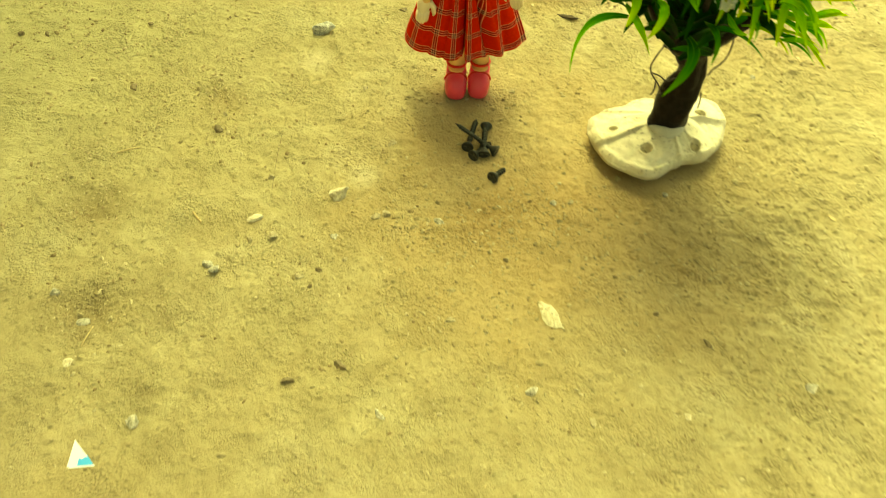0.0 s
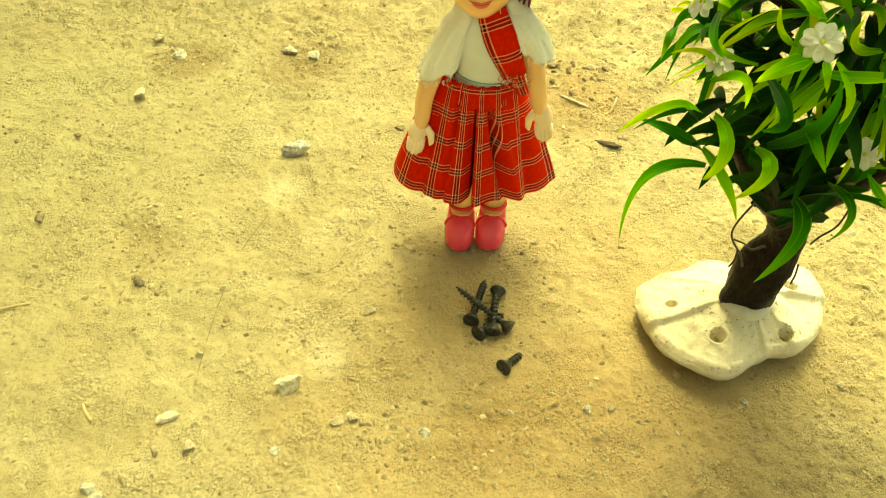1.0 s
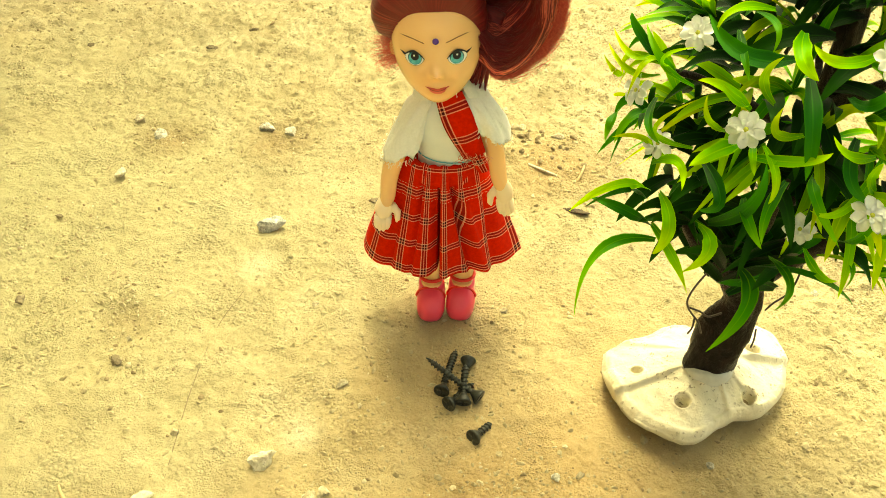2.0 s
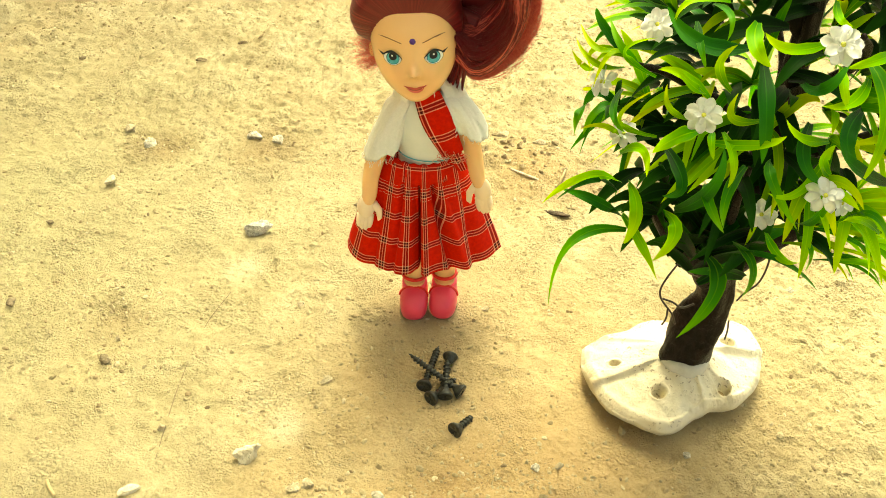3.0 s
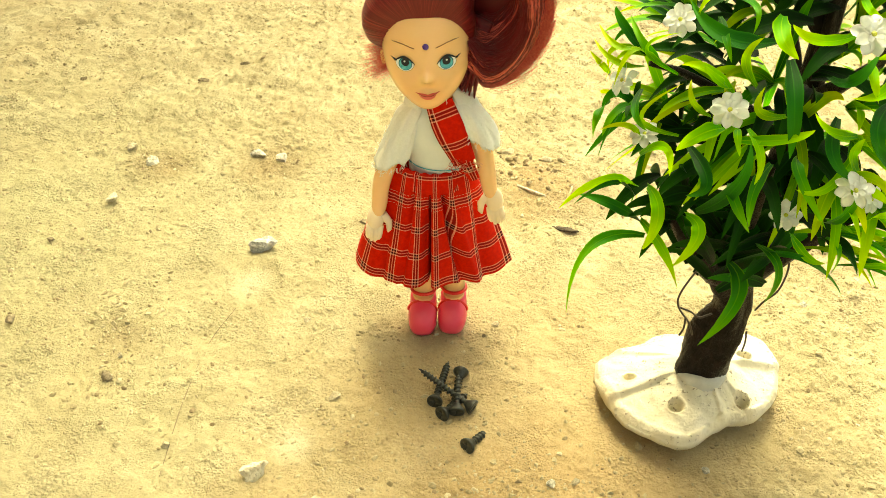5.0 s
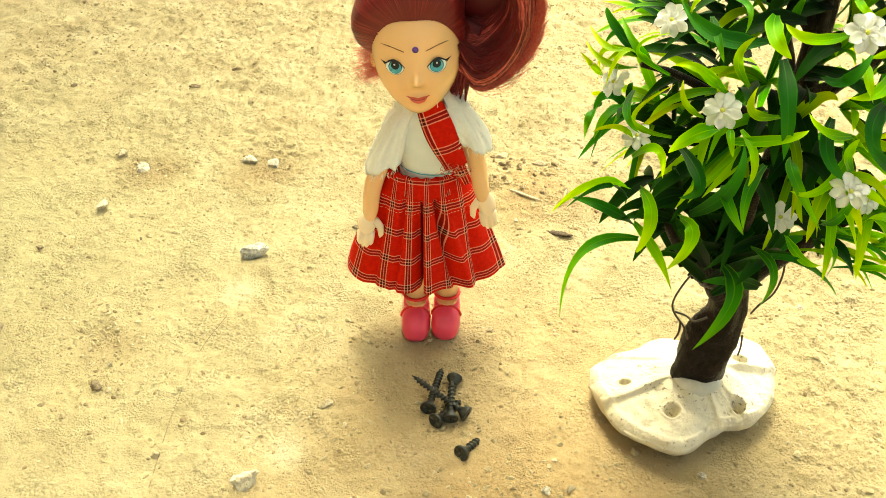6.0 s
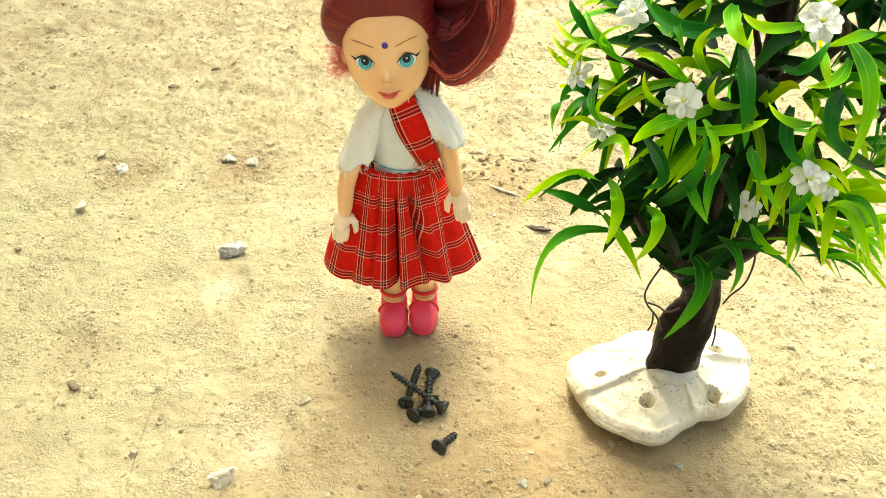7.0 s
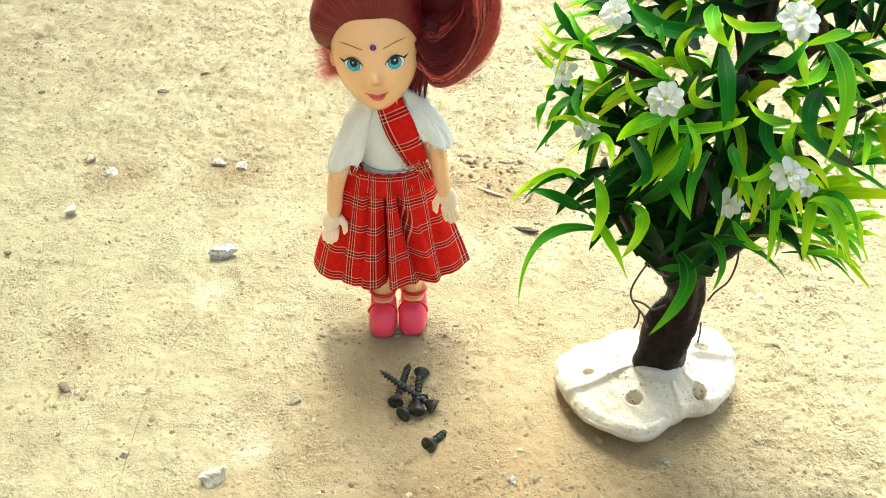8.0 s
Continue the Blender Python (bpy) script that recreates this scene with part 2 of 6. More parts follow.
doll_skin = mottled("doll_vinyl", (0.94, 0.565, 0.28), (0.95, 0.605, 0.315), 60.0, 0.26, Subsurface_Weight=0.10, Subsurface_Radius=(0.003, 0.0014, 0.0008), Subsurface_Scale=1.0)
# paled copy of the skin: the bright light on the hands as colour
doll_hand_lit = mottled("lit_vinyl", (0.93, 0.74, 0.52), (0.95, 0.78, 0.57), 60.0, 0.4)
shoe_pink = mottled("shoe_vinyl", (0.93, 0.062, 0.13), (0.95, 0.082, 0.155), 120.0, 0.30)
strap_red = mottled("strap_red", (0.72, 0.016, 0.018), (0.80, 0.028, 0.03), 200.0, 0.45)
sole_dark = mottled("sole_dark", (0.03, 0.02, 0.018), (0.06, 0.04, 0.03), 200.0, 0.7)
cloth_white = mottled("white_cloth", (0.80, 0.81, 0.77), (0.88, 0.89, 0.85), 900.0, 0.85, 0.35, 0.0004)
bodice_white = mottled("bodice_vinyl", (0.70, 0.76, 0.77), (0.80, 0.84, 0.84), 70.0, 0.45)
plaid = plaid_material()
hair = hair_material()
# brighter copy of the hair colour for the backlit fringe and loose ends
hair_backlit = mottled("auburn_backlit", (0.60, 0.075, 0.06), (0.78, 0.17, 0.13), 900.0, 0.4)
eye_white = mottled("eye_white", (0.8, 0.83, 0.84), (0.85, 0.87, 0.88), 90.0, 0.3)
iris_teal = mottled("iris_teal", (0.01, 0.30, 0.38), (0.16, 0.58, 0.64), 800.0, 0.3)
iris_edge = mottled("iris_edge", (0.004, 0.07, 0.11), (0.01, 0.13, 0.18), 800.0, 0.3)
lip_dark = mottled("lip_dark", (0.30, 0.03, 0.025), (0.36, 0.05, 0.04), 300.0, 0.4)
ink = mottled("ink", (0.004, 0.005, 0.008), (0.010, 0.010, 0.014), 90.0, 0.6)
brow_brown = mottled("brow_brown", (0.22, 0.08, 0.03), (0.30, 0.12, 0.05), 90.0, 0.5)
stitch_pink = mottled("stitch_pink", (0.70, 0.36, 0.26), (0.80, 0.46, 0.34), 300.0, 0.8)
lip_red = mottled("lip_red", (0.66, 0.10, 0.08), (0.72, 0.14, 0.11), 300.0, 0.35)
bead_purple = mottled("bead_purple", (0.08, 0.03, 0.25), (0.14, 0.06, 0.36), 300.0, 0.2)
straw = mottled("straw", (0.42, 0.32, 0.17), (0.58, 0.47, 0.28), 400.0, 0.75)
fibre = mottled("fibre", (0.10, 0.07, 0.045), (0.16, 0.12, 0.08), 400.0, 0.8)
paper_white = mottled("paper_white", (0.74, 0.82, 0.90), (0.84, 0.89, 0.94), 220.0, 0.6)
paper_blue = mottled("paper_blue", (0.02, 0.34, 0.80), (0.05, 0.42, 0.88), 220.0, 0.6)
shell = stone_material("pale_flake", (0.42, 0.37, 0.26), (0.58, 0.53, 0.39), (0.74, 0.70, 0.58))

# ---- helpers for shapes ----
def part(name, bm, material, parent=None, label="", smooth=True):
    """One mesh object from a bmesh, under a thing or a part."""
    me = bpy.data.meshes.new(name)
    bm.to_mesh(me)
    bm.free()
    for mat in material if isinstance(material, (list, tuple)) else [material]:
        me.materials.append(mat)
    me.shade_smooth() if smooth else me.shade_flat()
    ob = new(name, me)
    if parent is not None:
        ob.parent = parent
    if label:
        ob["label"] = label
    return ob


def tube(bm, points, radii, sides=12, mat=0, flat=1.0, caps=True, wobble=None, u_scale=1.0):
    """A round or flattened tube along points, with UVs: u round it, v along it."""
    uvl = bm.loops.layers.uv.verify()
    pts = [Vector(p) for p in points]
    rings, side, length = [], None, [0.0]
    for i, p in enumerate(pts):
        d = (pts[min(i + 1, len(pts) - 1)] - pts[max(i - 1, 0)]).normalized()
        if side is None:
            side = d.cross(Vector((0, 1, 0)) if abs(d.y) < 0.9 else Vector((1, 0, 0))).normalized()
        side = (side - d * side.dot(d)).normalized()
        up = d.cross(side)
        r = radii[i] if not isinstance(radii, (int, float)) else radii
        ring = []
        for k in range(sides):
            ang = 2 * math.pi * k / sides
            q = r * (wobble(i / (len(pts) - 1), ang) if wobble else 1.0)
            ring.append(bm.verts.new(p + side * (math.cos(ang) * q) + up * (math.sin(ang) * q * flat)))
        rings.append(ring)
        if i:
            length.append(length[-1] + (p - pts[i - 1]).length)
    total = max(length[-1], 1e-6)
    for i in range(len(rings) - 1):
        for k in range(sides):
            k2 = (k + 1) % sides
            f = bm.faces.new((rings[i][k], rings[i][k2], rings[i + 1][k2], rings[i + 1][k]))
            f.material_index, f.smooth = mat, True
            for loop, (u, v) in zip(f.loops, ((k, i), (k + 1, i), (k + 1, i + 1), (k, i + 1))):
                loop[uvl].uv = (u / sides * u_scale, length[v] / total)
    if caps:
        for ring, order in ((rings[0], -1), (rings[-1], 1)):
            f = bm.faces.new(ring[::order])
            f.material_index, f.smooth = mat, True
    return rings


def spline(points, steps):
    """Smooth curve through the points (Catmull-Rom)."""
    p = [Vector(q) for q in points]
    p = [p[0] * 2 - p[1], *p, p[-1] * 2 - p[-2]]
    out = []
    for i in range(1, len(p) - 2):
        for s in range(steps):
            t = s / steps
            a, b, c, d = p[i - 1:i + 3]
            out.append(0.5 * (2 * b + (c - a) * t + (2 * a - 5 * b + 4 * c - d) * t * t + (3 * b - a - 3 * c + d) * t ** 3))
    out.append(p[-2])
    return out


def scalars(values, steps):
    return [v.x for v in spline([(q, 0, 0) for q in values], steps)]


def ball(bm, centre, radii, mat=0, seg=24, rings=16, shape=None, turn=None):
    """A rounded body; shape may move its points."""
    made = bmesh.ops.create_uvsphere(bm, u_segments=seg, v_segments=rings, radius=1.0)["verts"]
    for v in made:
        c = v.co.copy()
        if shape:
            c = shape(c)
        c = Vector((c.x * radii[0], c.y * radii[1], c.z * radii[2]))
        v.co = Vector(centre) + (turn @ c if turn else c)
    for f in {f for v in made for f in v.link_faces}:
        f.material_index, f.smooth = mat, True
    return made


def hashed(ix, iy, seed):
    h = (ix * 374761393 + iy * 668265263 + seed * 974634777) & 0x7FFFFFFF
    h = ((h ^ (h >> 13)) * 1274126177) & 0x7FFFFFFF
    return ((h ^ (h >> 16)) & 0xFFFF) / 65535.0


def value_noise(x, y, scale, seed):
    x, y = np.asarray(x, float) * scale, np.asarray(y, float) * scale
    ix, iy = np.floor(x).astype(np.int64), np.floor(y).astype(np.int64)
    fx, fy = x - ix, y - iy
    fx, fy = fx * fx * (3 - 2 * fx), fy * fy * (3 - 2 * fy)
    a, b = hashed(ix, iy, seed), hashed(ix + 1, iy, seed)
    c, d = hashed(ix, iy + 1, seed), hashed(ix + 1, iy + 1, seed)
    return (a * (1 - fx) + b * fx) * (1 - fy) + (c * (1 - fx) + d * fx) * fy - 0.5


def smooth_step(t):
    t = np.clip(t, 0.0, 1.0)
    return t * t * (3 - 2 * t)


PATCHES = [(0.058, 0.605, 0.040), (0.090, 0.580, 0.035), (-0.120, 0.603, 0.038), (-0.185, 0.588, 0.024), (-0.176, 0.430, 0.014), (-0.160, 0.395, 0.016), (-0.225, 0.315, 0.020),
           (-0.205, 0.240, 0.022), (0.020, 0.321, 0.022), (0.055, 0.330, 0.020), (-0.020, 0.318, 0.014), (0.240, 0.420, 0.060), (0.270, 0.520, 0.060), (0.205, 0.345, 0.040), (-0.080, 0.275, 0.020)]


def ground_height(x, y):
    """The trodden soil: low waves, a crusted edge, loose sand behind the doll, a rougher side."""
    x, y = np.asarray(x, float), np.asarray(y, float)
    near = 1.0 - smooth_step((np.hypot(x, y - 0.45) - 1.2) / 2.0)
    z = 0.0035 * value_noise(x, y, 7.0, 1) + 0.0016 * value_noise(x, y, 24.0, 2)
    rough = 0.7 + 0.35 * smooth_step((x - 0.10) / 0.12) + 0.9 * smooth_step((y - 0.55) / 0.15)
    z = z + rough * (0.0022 * value_noise(x, y, 70.0, 3) + 0.0021 * value_noise(x, y, 160.0, 4) + 0.0016 * value_noise(x, y, 280.0, 5))
    edge = y - (0.318 + 0.22 * np.maximum(x - 0.01, 0) + 0.006 * value_noise(x, y, 60.0, 6))
    where = smooth_step((x + 0.03) / 0.03) * (1 - smooth_step((x - 0.075) / 0.03))
    z = z + where * 0.0030 * np.exp(-(edge / 0.004) ** 2) + where * 0.0020 * smooth_step(-edge / 0.006) * np.exp(-np.maximum(-edge, 0) / 0.05)
    for px, py, pr, ph in ((0.055, 0.605, 0.035, 0.004), (0.085, 0.575, 0.03, 0.003), (-0.12, 0.60, 0.025, -0.003), (-0.185, 0.59, 0.018, -0.002), (-0.175, 0.43, 0.012, -0.0015), (-0.225, 0.315, 0.016, -0.004), (-0.205, 0.235, 0.018, -0.004)):
        q = np.hypot(x - px, y - py) / pr
        z = z + ph * np.exp(-q * q) * (1 + 0.8 * value_noise(x, y, 110.0, 7))
    flat = np.exp(-((np.hypot(x - 0.012, y - 0.447) / 0.03) ** 4)) + np.exp(-((np.hypot(x - 0.146, y - 0.405) / 0.055) ** 4)) + np.exp(-((np.hypot(x - 0.022, y - 0.395) / 0.028) ** 4))
    return near * z * (1 - 0.85 * np.clip(flat, 0, 1))


def lumps(x, y):
    """Small rounded crumbs baked into the crust: jittered domes of many sizes, thick in loose places, thin in dusty ones."""
    near = 1.0 - smooth_step((np.hypot(x, y - 0.42) - 0.35) / 0.12)
    loose = 0.42 + 0.30 * smooth_step((x - 0.10) / 0.12) + 0.25 * smooth_step((y - 0.52) / 0.12) + 0.75 * value_noise(x, y, 13.0, 31) + 0.35 * value_noise(x, y, 45.0, 32)
    for px, py, pr in PATCHES:
        loose = loose + 0.5 * np.exp(-((x - px) ** 2 + (y - py) ** 2) / (pr * pr))
    out = np.zeros_like(x)
    for cell, low, high, seed in ((0.0070, 0.0009, 0.0020, 41), (0.0034, 0.0006, 0.0013, 51), (0.0020, 0.0005, 0.0009, 61)):
        ix, iy = np.floor(x / cell).astype(np.int64), np.floor(y / cell).astype(np.int64)
        for dx in (-1, 0, 1):
            for dy in (-1, 0, 1):
                jx, jy = ix + dx, iy + dy
                a, b, c, d = (hashed(jx, jy, seed + k) for k in range(4))
                cx, cy = (jx + a) * cell, (jy + b) * cell
                size = low + (high - low) * c ** 3
                skew = 6.283 * d
                u = (x - cx) * np.cos(skew) + (y - cy) * np.sin(skew)
                w = (y - cy) * np.cos(skew) - (x - cx) * np.sin(skew)
                q = (u / size) ** 2 + (w / (size * (0.55 + 0.4 * b))) ** 2 + 0.5 * value_noise(x, y, 0.9 / size.mean(), seed)
                there = (hashed(jx, jy, seed + 7) < loose * (0.4 if cell > 0.005 else 1.0)).astype(float)
                out = np.maximum(out, there * size * 1.0 * np.sqrt(np.clip(1 - q, 0, 1)))
    return near * out


def gz(x, y):
    return float(ground_height(x, y))


def put_mesh(name, verts, faces, material, smooth=True):
    me = bpy.data.meshes.new(name)
    me.from_pydata(verts, [], faces)
    me.materials.append(material)
    me.shade_smooth() if smooth else me.shade_flat()
    me.update()
    return new(name, me)


# ---- the ground: one sheet to the horizon ----
def reach(inner, far):
    low, high, step = inner[0], inner[-1], 0.0022
    grow, d, at = [], step, 0.0
    while at < far:
        d *= 1.35
        at += d
        grow.append(at)
    grow = np.array(grow)
    return np.concatenate([low - grow[::-1], inner, high + grow])


def finer(low, high, far_low, far_high, near_step, far_step):
    left, right = np.arange(far_low, low, far_step), np.arange(high, far_high, far_step)
    return np.concatenate([left, np.arange(low, high, near_step), right])


gx, gy = reach(finer(-0.27, 0.27, -0.45, 0.47, 0.00072, 0.0022), 400.0), reach(finer(0.14, 0.66, 0.05, 1.05, 0.00078, 0.0020), 400.0)
mx, my = np.meshgrid(gx, gy)
mz = ground_height(mx, my) + lumps(mx, my)
cols, count = len(gx), len(gx) * len(gy)
index = np.arange(count).reshape(len(gy), cols)
quads = np.stack([index[:-1, :-1], index[:-1, 1:], index[1:, 1:], index[1:, :-1]], -1).reshape(-1, 4)
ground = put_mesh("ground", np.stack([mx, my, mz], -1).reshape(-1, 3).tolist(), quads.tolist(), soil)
tagged(ground, "dry trodden sandy soil, tan and dusty with brown patches", "ground", kind="structure")


# ---- a plain unseen wall, added to block light and darken the left ----
bm = bmesh.new()
bmesh.ops.create_cube(bm, size=1.0, matrix=Matrix.Translation((-0.61, -0.35, 1.63)) @ Matrix.Diagonal((0.16, 4.70, 3.30, 1)))
bmesh.ops.bevel(bm, geom=bm.edges[:], offset=0.01, segments=2)
tagged(part("wall_west", bm, mottled("unseen_wall_tan", (0.34, 0.30, 0.22), (0.46, 0.41, 0.31), 6.0, 0.9, 0.4, 0.004), None, "", False), "plain unseen wall added to darken the left side", "wall", kind="structure")


# ---- loose crumbs of soil and grit ----
def scatter_crumbs(name, total, seed, material, sizes, power, patchy, flat, label):
    """Many small uneven grains in one mesh, thicker on the rough side, at the back and in loose patches."""
    rng = np.random.default_rng(seed)
    ico = bmesh.new()
    bmesh.ops.create_icosphere(ico, subdivisions=1, radius=1.0)
    base = np.array([v.co[:] for v in ico.verts])
    tri = np.array([[v.index for v in f.verts] for f in ico.faces])
    ico.free()
    tries = total * 5
    x, y = rng.uniform(-0.40, 0.44, tries), rng.uniform(0.06, 1.02, tries)
    heap = rng.uniform(size=tries) < patchy * 0.5
    spot = np.array(PATCHES)[rng.integers(len(PATCHES), size=tries)]
    x = np.where(heap, spot[:, 0] + rng.normal(size=tries) * spot[:, 2] * 0.8, x)
    y = np.where(heap, spot[:, 1] + rng.normal(size=tries) * spot[:, 2] * 0.8, y)
    want = 0.36 + 0.35 * smooth_step((x - 0.08) / 0.15) + 0.30 * smooth_step((y - 0.52) / 0.15) + 1.0 * value_noise(x, y, 16.0, seed + 3) + 0.9 * value_noise(x, y, 55.0, seed + 4)
    keep = np.flatnonzero(heap | (rng.uniform(size=tries) < want))[:total]
    x, y, n = x[keep], y[keep], len(keep)
    s = sizes[0] + (sizes[1] - sizes[0]) * rng.uniform(size=n) ** power
    shape = np.stack([rng.uniform(0.8, 1.5, n), rng.uniform(0.6, 1.0, n), rng.uniform(*flat, n)], -1)
    v = base[None] * (1 + rng.uniform(-0.4, 0.4, (n, len(base), 1))) * shape[:, None] * s[:, None, None]
    turn = rng.uniform(0, 6.283, n)
    c, q = np.cos(turn)[:, None], np.sin(turn)[:, None]
    z = ground_height(x, y) + s * flat[0] * 0.25
    v = np.stack([v[..., 0] * c - v[..., 1] * q + x[:, None], v[..., 0] * q + v[..., 1] * c + y[:, None], v[..., 2] + z[:, None]], -1)
    faces = (tri[None] + (np.arange(n) * len(base))[:, None, None]).reshape(-1, 3)
    ob = put_mesh(name, v.reshape(-1, 3).tolist(), faces.tolist(), material, False)
    return tagged(ob, label, "soil", kind="stuff")


scatter_crumbs("soil_crumbs", 52000, 11, crumb, (0.00030, 0.0014), 2.6, 0.06, (0.5, 0.95), "small loose crumbs of dry tan soil on the ground")
scatter_crumbs("soil_clods", 1900, 47, crumb, (0.0007, 0.0021), 3.0, 0.20, (0.55, 0.90), "little angular clods of dry tan soil")
# dark grains take the place of the small shadows beside crumbs
scatter_crumbs("dark_grains", 5000, 29, grain_dark, (0.00018, 0.00050), 2.0, 0.35, (0.3, 0.6), "fine dark brown grains standing in for crumb shadows")

# ---- the ornamental tree ----
tree = new("artificial_tree")
tree.location = (0.146, 0.405, 0.0)
tagged(tree, "plastic bonsai tree, lime green leaves, white plaster foot", "artificial plant")
FOOT = Vector((0.146, 0.405, 0.0))


def own(ob, parent=tree):
    """Keep world coordinates of a mesh built in place when it goes under the tree."""
    ob.parent = parent
    ob.matrix_parent_inverse = Matrix.Translation(-FOOT)
    return ob


def foot_radius(a):
    return 0.001 * (39.7 - 1.5 * math.cos(a) + 1.0 * math.sin(a) + 6.7 * math.cos(2 * a) + 5.7 * math.sin(2 * a) - math.cos(3 * a) + 1.3 * math.sin(3 * a)
                    + 0.2 * math.cos(4 * a) - 1.5 * math.sin(4 * a) - 2.4 * math.cos(5 * a) + 0.1 * math.sin(5 * a)
                    + sum(g * math.exp(-(((a - at + math.pi) % (2 * math.pi) - math.pi) / wd) ** 2) for at, g, wd in ((3.78, 6.5, 0.34), (4.42, 3.0, 0.26), (5.00, 2.0, 0.20), (5.80, -3.0, 0.25), (0.74, 2.6, 0.28), (2.10, 3.2, 0.30))))


HOLES = [(0.1105, 0.3990, 0.0029), (0.1310, 0.3810, 0.0036), (0.1645, 0.3880, 0.0036), (0.1705, 0.4165, 0.0037)]


def plaster_foot():
    bm = bmesh.new()
    around, out = 560, 190
    rows = []
    for j in range(out + 1):
        s = j / out
        row = []
        for i in range(around):
            a = 2 * math.pi * i / around
            r = foot_radius(a) * (1 + 0.02 * noise.noise((3 * math.cos(a), 3 * math.sin(a), 1.0)) + 0.016 * noise.noise((11 * math.cos(a), 11 * math.sin(a), 4.0)) + 0.008 * noise.noise((37 * math.cos(a), 37 * math.sin(a), 6.0)))
            x, y = 0.146 + r * s * math.cos(a), 0.405 + r * s * math.sin(a)
            top = 0.0245 - 0.0105 * s ** 1.5
            folds = 0.0008 * abs(noise.noise((x * 70, y * 70, 7.0)))
            for at, high, crest, fall in ((3.50, 0.0034, 0.10, 0.035), (2.72, 0.0016, 0.07, 0.05), (4.98, 0.0016, 0.04, 0.07), (0.24, 0.0030, 0.10, 0.045), (5.52, 0.0012, 0.06, 0.06), (1.35, 0.0016, 0.09, 0.09)):
                d = (a - at - 0.10 * (1 - s) + math.pi) % (2 * math.pi) - math.pi
                d = d if at > 1.6 and at < 4.7 else -d
                folds += high * (math.exp(-(d / (crest * 2.2)) ** 2) if d < 0 else math.exp(-(d / fall) ** 2))
            top += (folds - 0.001) * smooth_step((s - 0.25) / 0.3)
            top += 0.0018 * noise.noise((x * 60, y * 60, 0.0)) + 0.0008 * noise.noise((x * 190, y * 190, 3.0)) + 0.0009 * math.exp(-((s - 0.93) / 0.035) ** 2)
            top -= 0.0014 * smooth_step((s - 0.96) / 0.04) ** 2
            top -= 0.0022 * max(0.0, noise.noise((x * 240, y * 240, 9.0)) - 0.12) * smooth_step((s - 0.84) / 0.1)
            top += 0.0046 * math.exp(-(((x - 0.145) ** 2 + (y - 0.400) ** 2) / 0.0175 ** 2))
            for hx, hy, hr in HOLES:
                d = math.hypot(x - hx, (y - hy)) / hr
                top -= 0.0085 * (1 - float(smooth_step((d - 0.72) / 0.36))) - 0.0004 * math.exp(-((d - 1.25) / 0.15) ** 2)
            row.append(bm.verts.new((x, y, top)))
            if j == 0:
                break
        rows.append(row)
    for k, (inset, z) in enumerate(((1.004, 0.0112), (1.000, 0.0094), (0.975, 0.0068), (0.92, 0.0052), (0.84, 0.0040), (0.77, 0.0022), (0.74, -0.0010))):
        rows.append([bm.verts.new((0.146 + inset * foot_radius(2 * math.pi * i / around) * math.cos(2 * math.pi * i / around),
                                   0.405 + inset * foot_radius(2 * math.pi * i / around) * math.sin(2 * math.pi * i / around),
                                   z + 0.0008 * noise.noise((i * 0.09, k * 0.7, 5.0)))) for i in range(around)])
    for j in range(len(rows) - 1):
        for i in range(around):
            i2 = (i + 1) % around
            if j == 0:
                bm.faces.new((rows[0][0], rows[1][i], rows[1][i2]))
            else:
                bm.faces.new((rows[j][i], rows[j + 1][i], rows[j + 1][i2], rows[j][i2]))
    for f in bm.faces:
        c = f.calc_center_median()
        for hx, hy, hr in HOLES:
            if math.hypot(c.x - hx, c.y - hy) < hr * 0.70:
                f.material_index = 1
    bm.faces.new(rows[-1][::-1])
    return bm


foot = own(part("foot", plaster_foot(), [plaster, hole_tan], None, "lumpy cream plaster foot with round holes"))

bm = bmesh.new()
tube(bm, [(0.1448, 0.4024, 0.020), (0.1448, 0.4024, 0.0258), (0.1448, 0.4026, 0.0268)], [0.0136, 0.0132, 0.0120], 36)
own(part("collar", bm, mottled("collar_grey", (0.5, 0.5, 0.46), (0.62, 0.62, 0.58), 200.0, 0.5), None, "pale grey glue collar"))

TRUNK = [(0.1448, 0.4030, 0.0235), (0.1464, 0.4036, 0.040), (0.1500, 0.4042, 0.054), (0.1518, 0.4042, 0.066), (0.1490, 0.4036, 0.079), (0.1450, 0.4026, 0.090),
         (0.150, 0.403, 0.115), (0.154, 0.404, 0.145), (0.156, 0.404, 0.185), (0.154, 0.404, 0.225), (0.150, 0.404, 0.252)]


def knotty(t, ang):
    return 1 + 0.10 * math.sin(3 * ang + 12 * t) + 0.07 * math.sin(5 * ang - 20 * t) + 0.06 * noise.noise((math.cos(ang) * 4, math.sin(ang) * 4, t * 60)) + 0.05 * noise.noise((math.cos(ang) * 2, math.sin(ang) * 2, t * 22))


bm = bmesh.new()
tube(bm, spline(TRUNK, 8), scalars([0.0120, 0.0120, 0.0112, 0.0088, 0.0082, 0.0106, 0.0078, 0.0056, 0.0050, 0.0040, 0.0022], 8), 28, wobble=knotty)
own(part("trunk", bm, bark, None, "dark brown moulded trunk, twisted"))

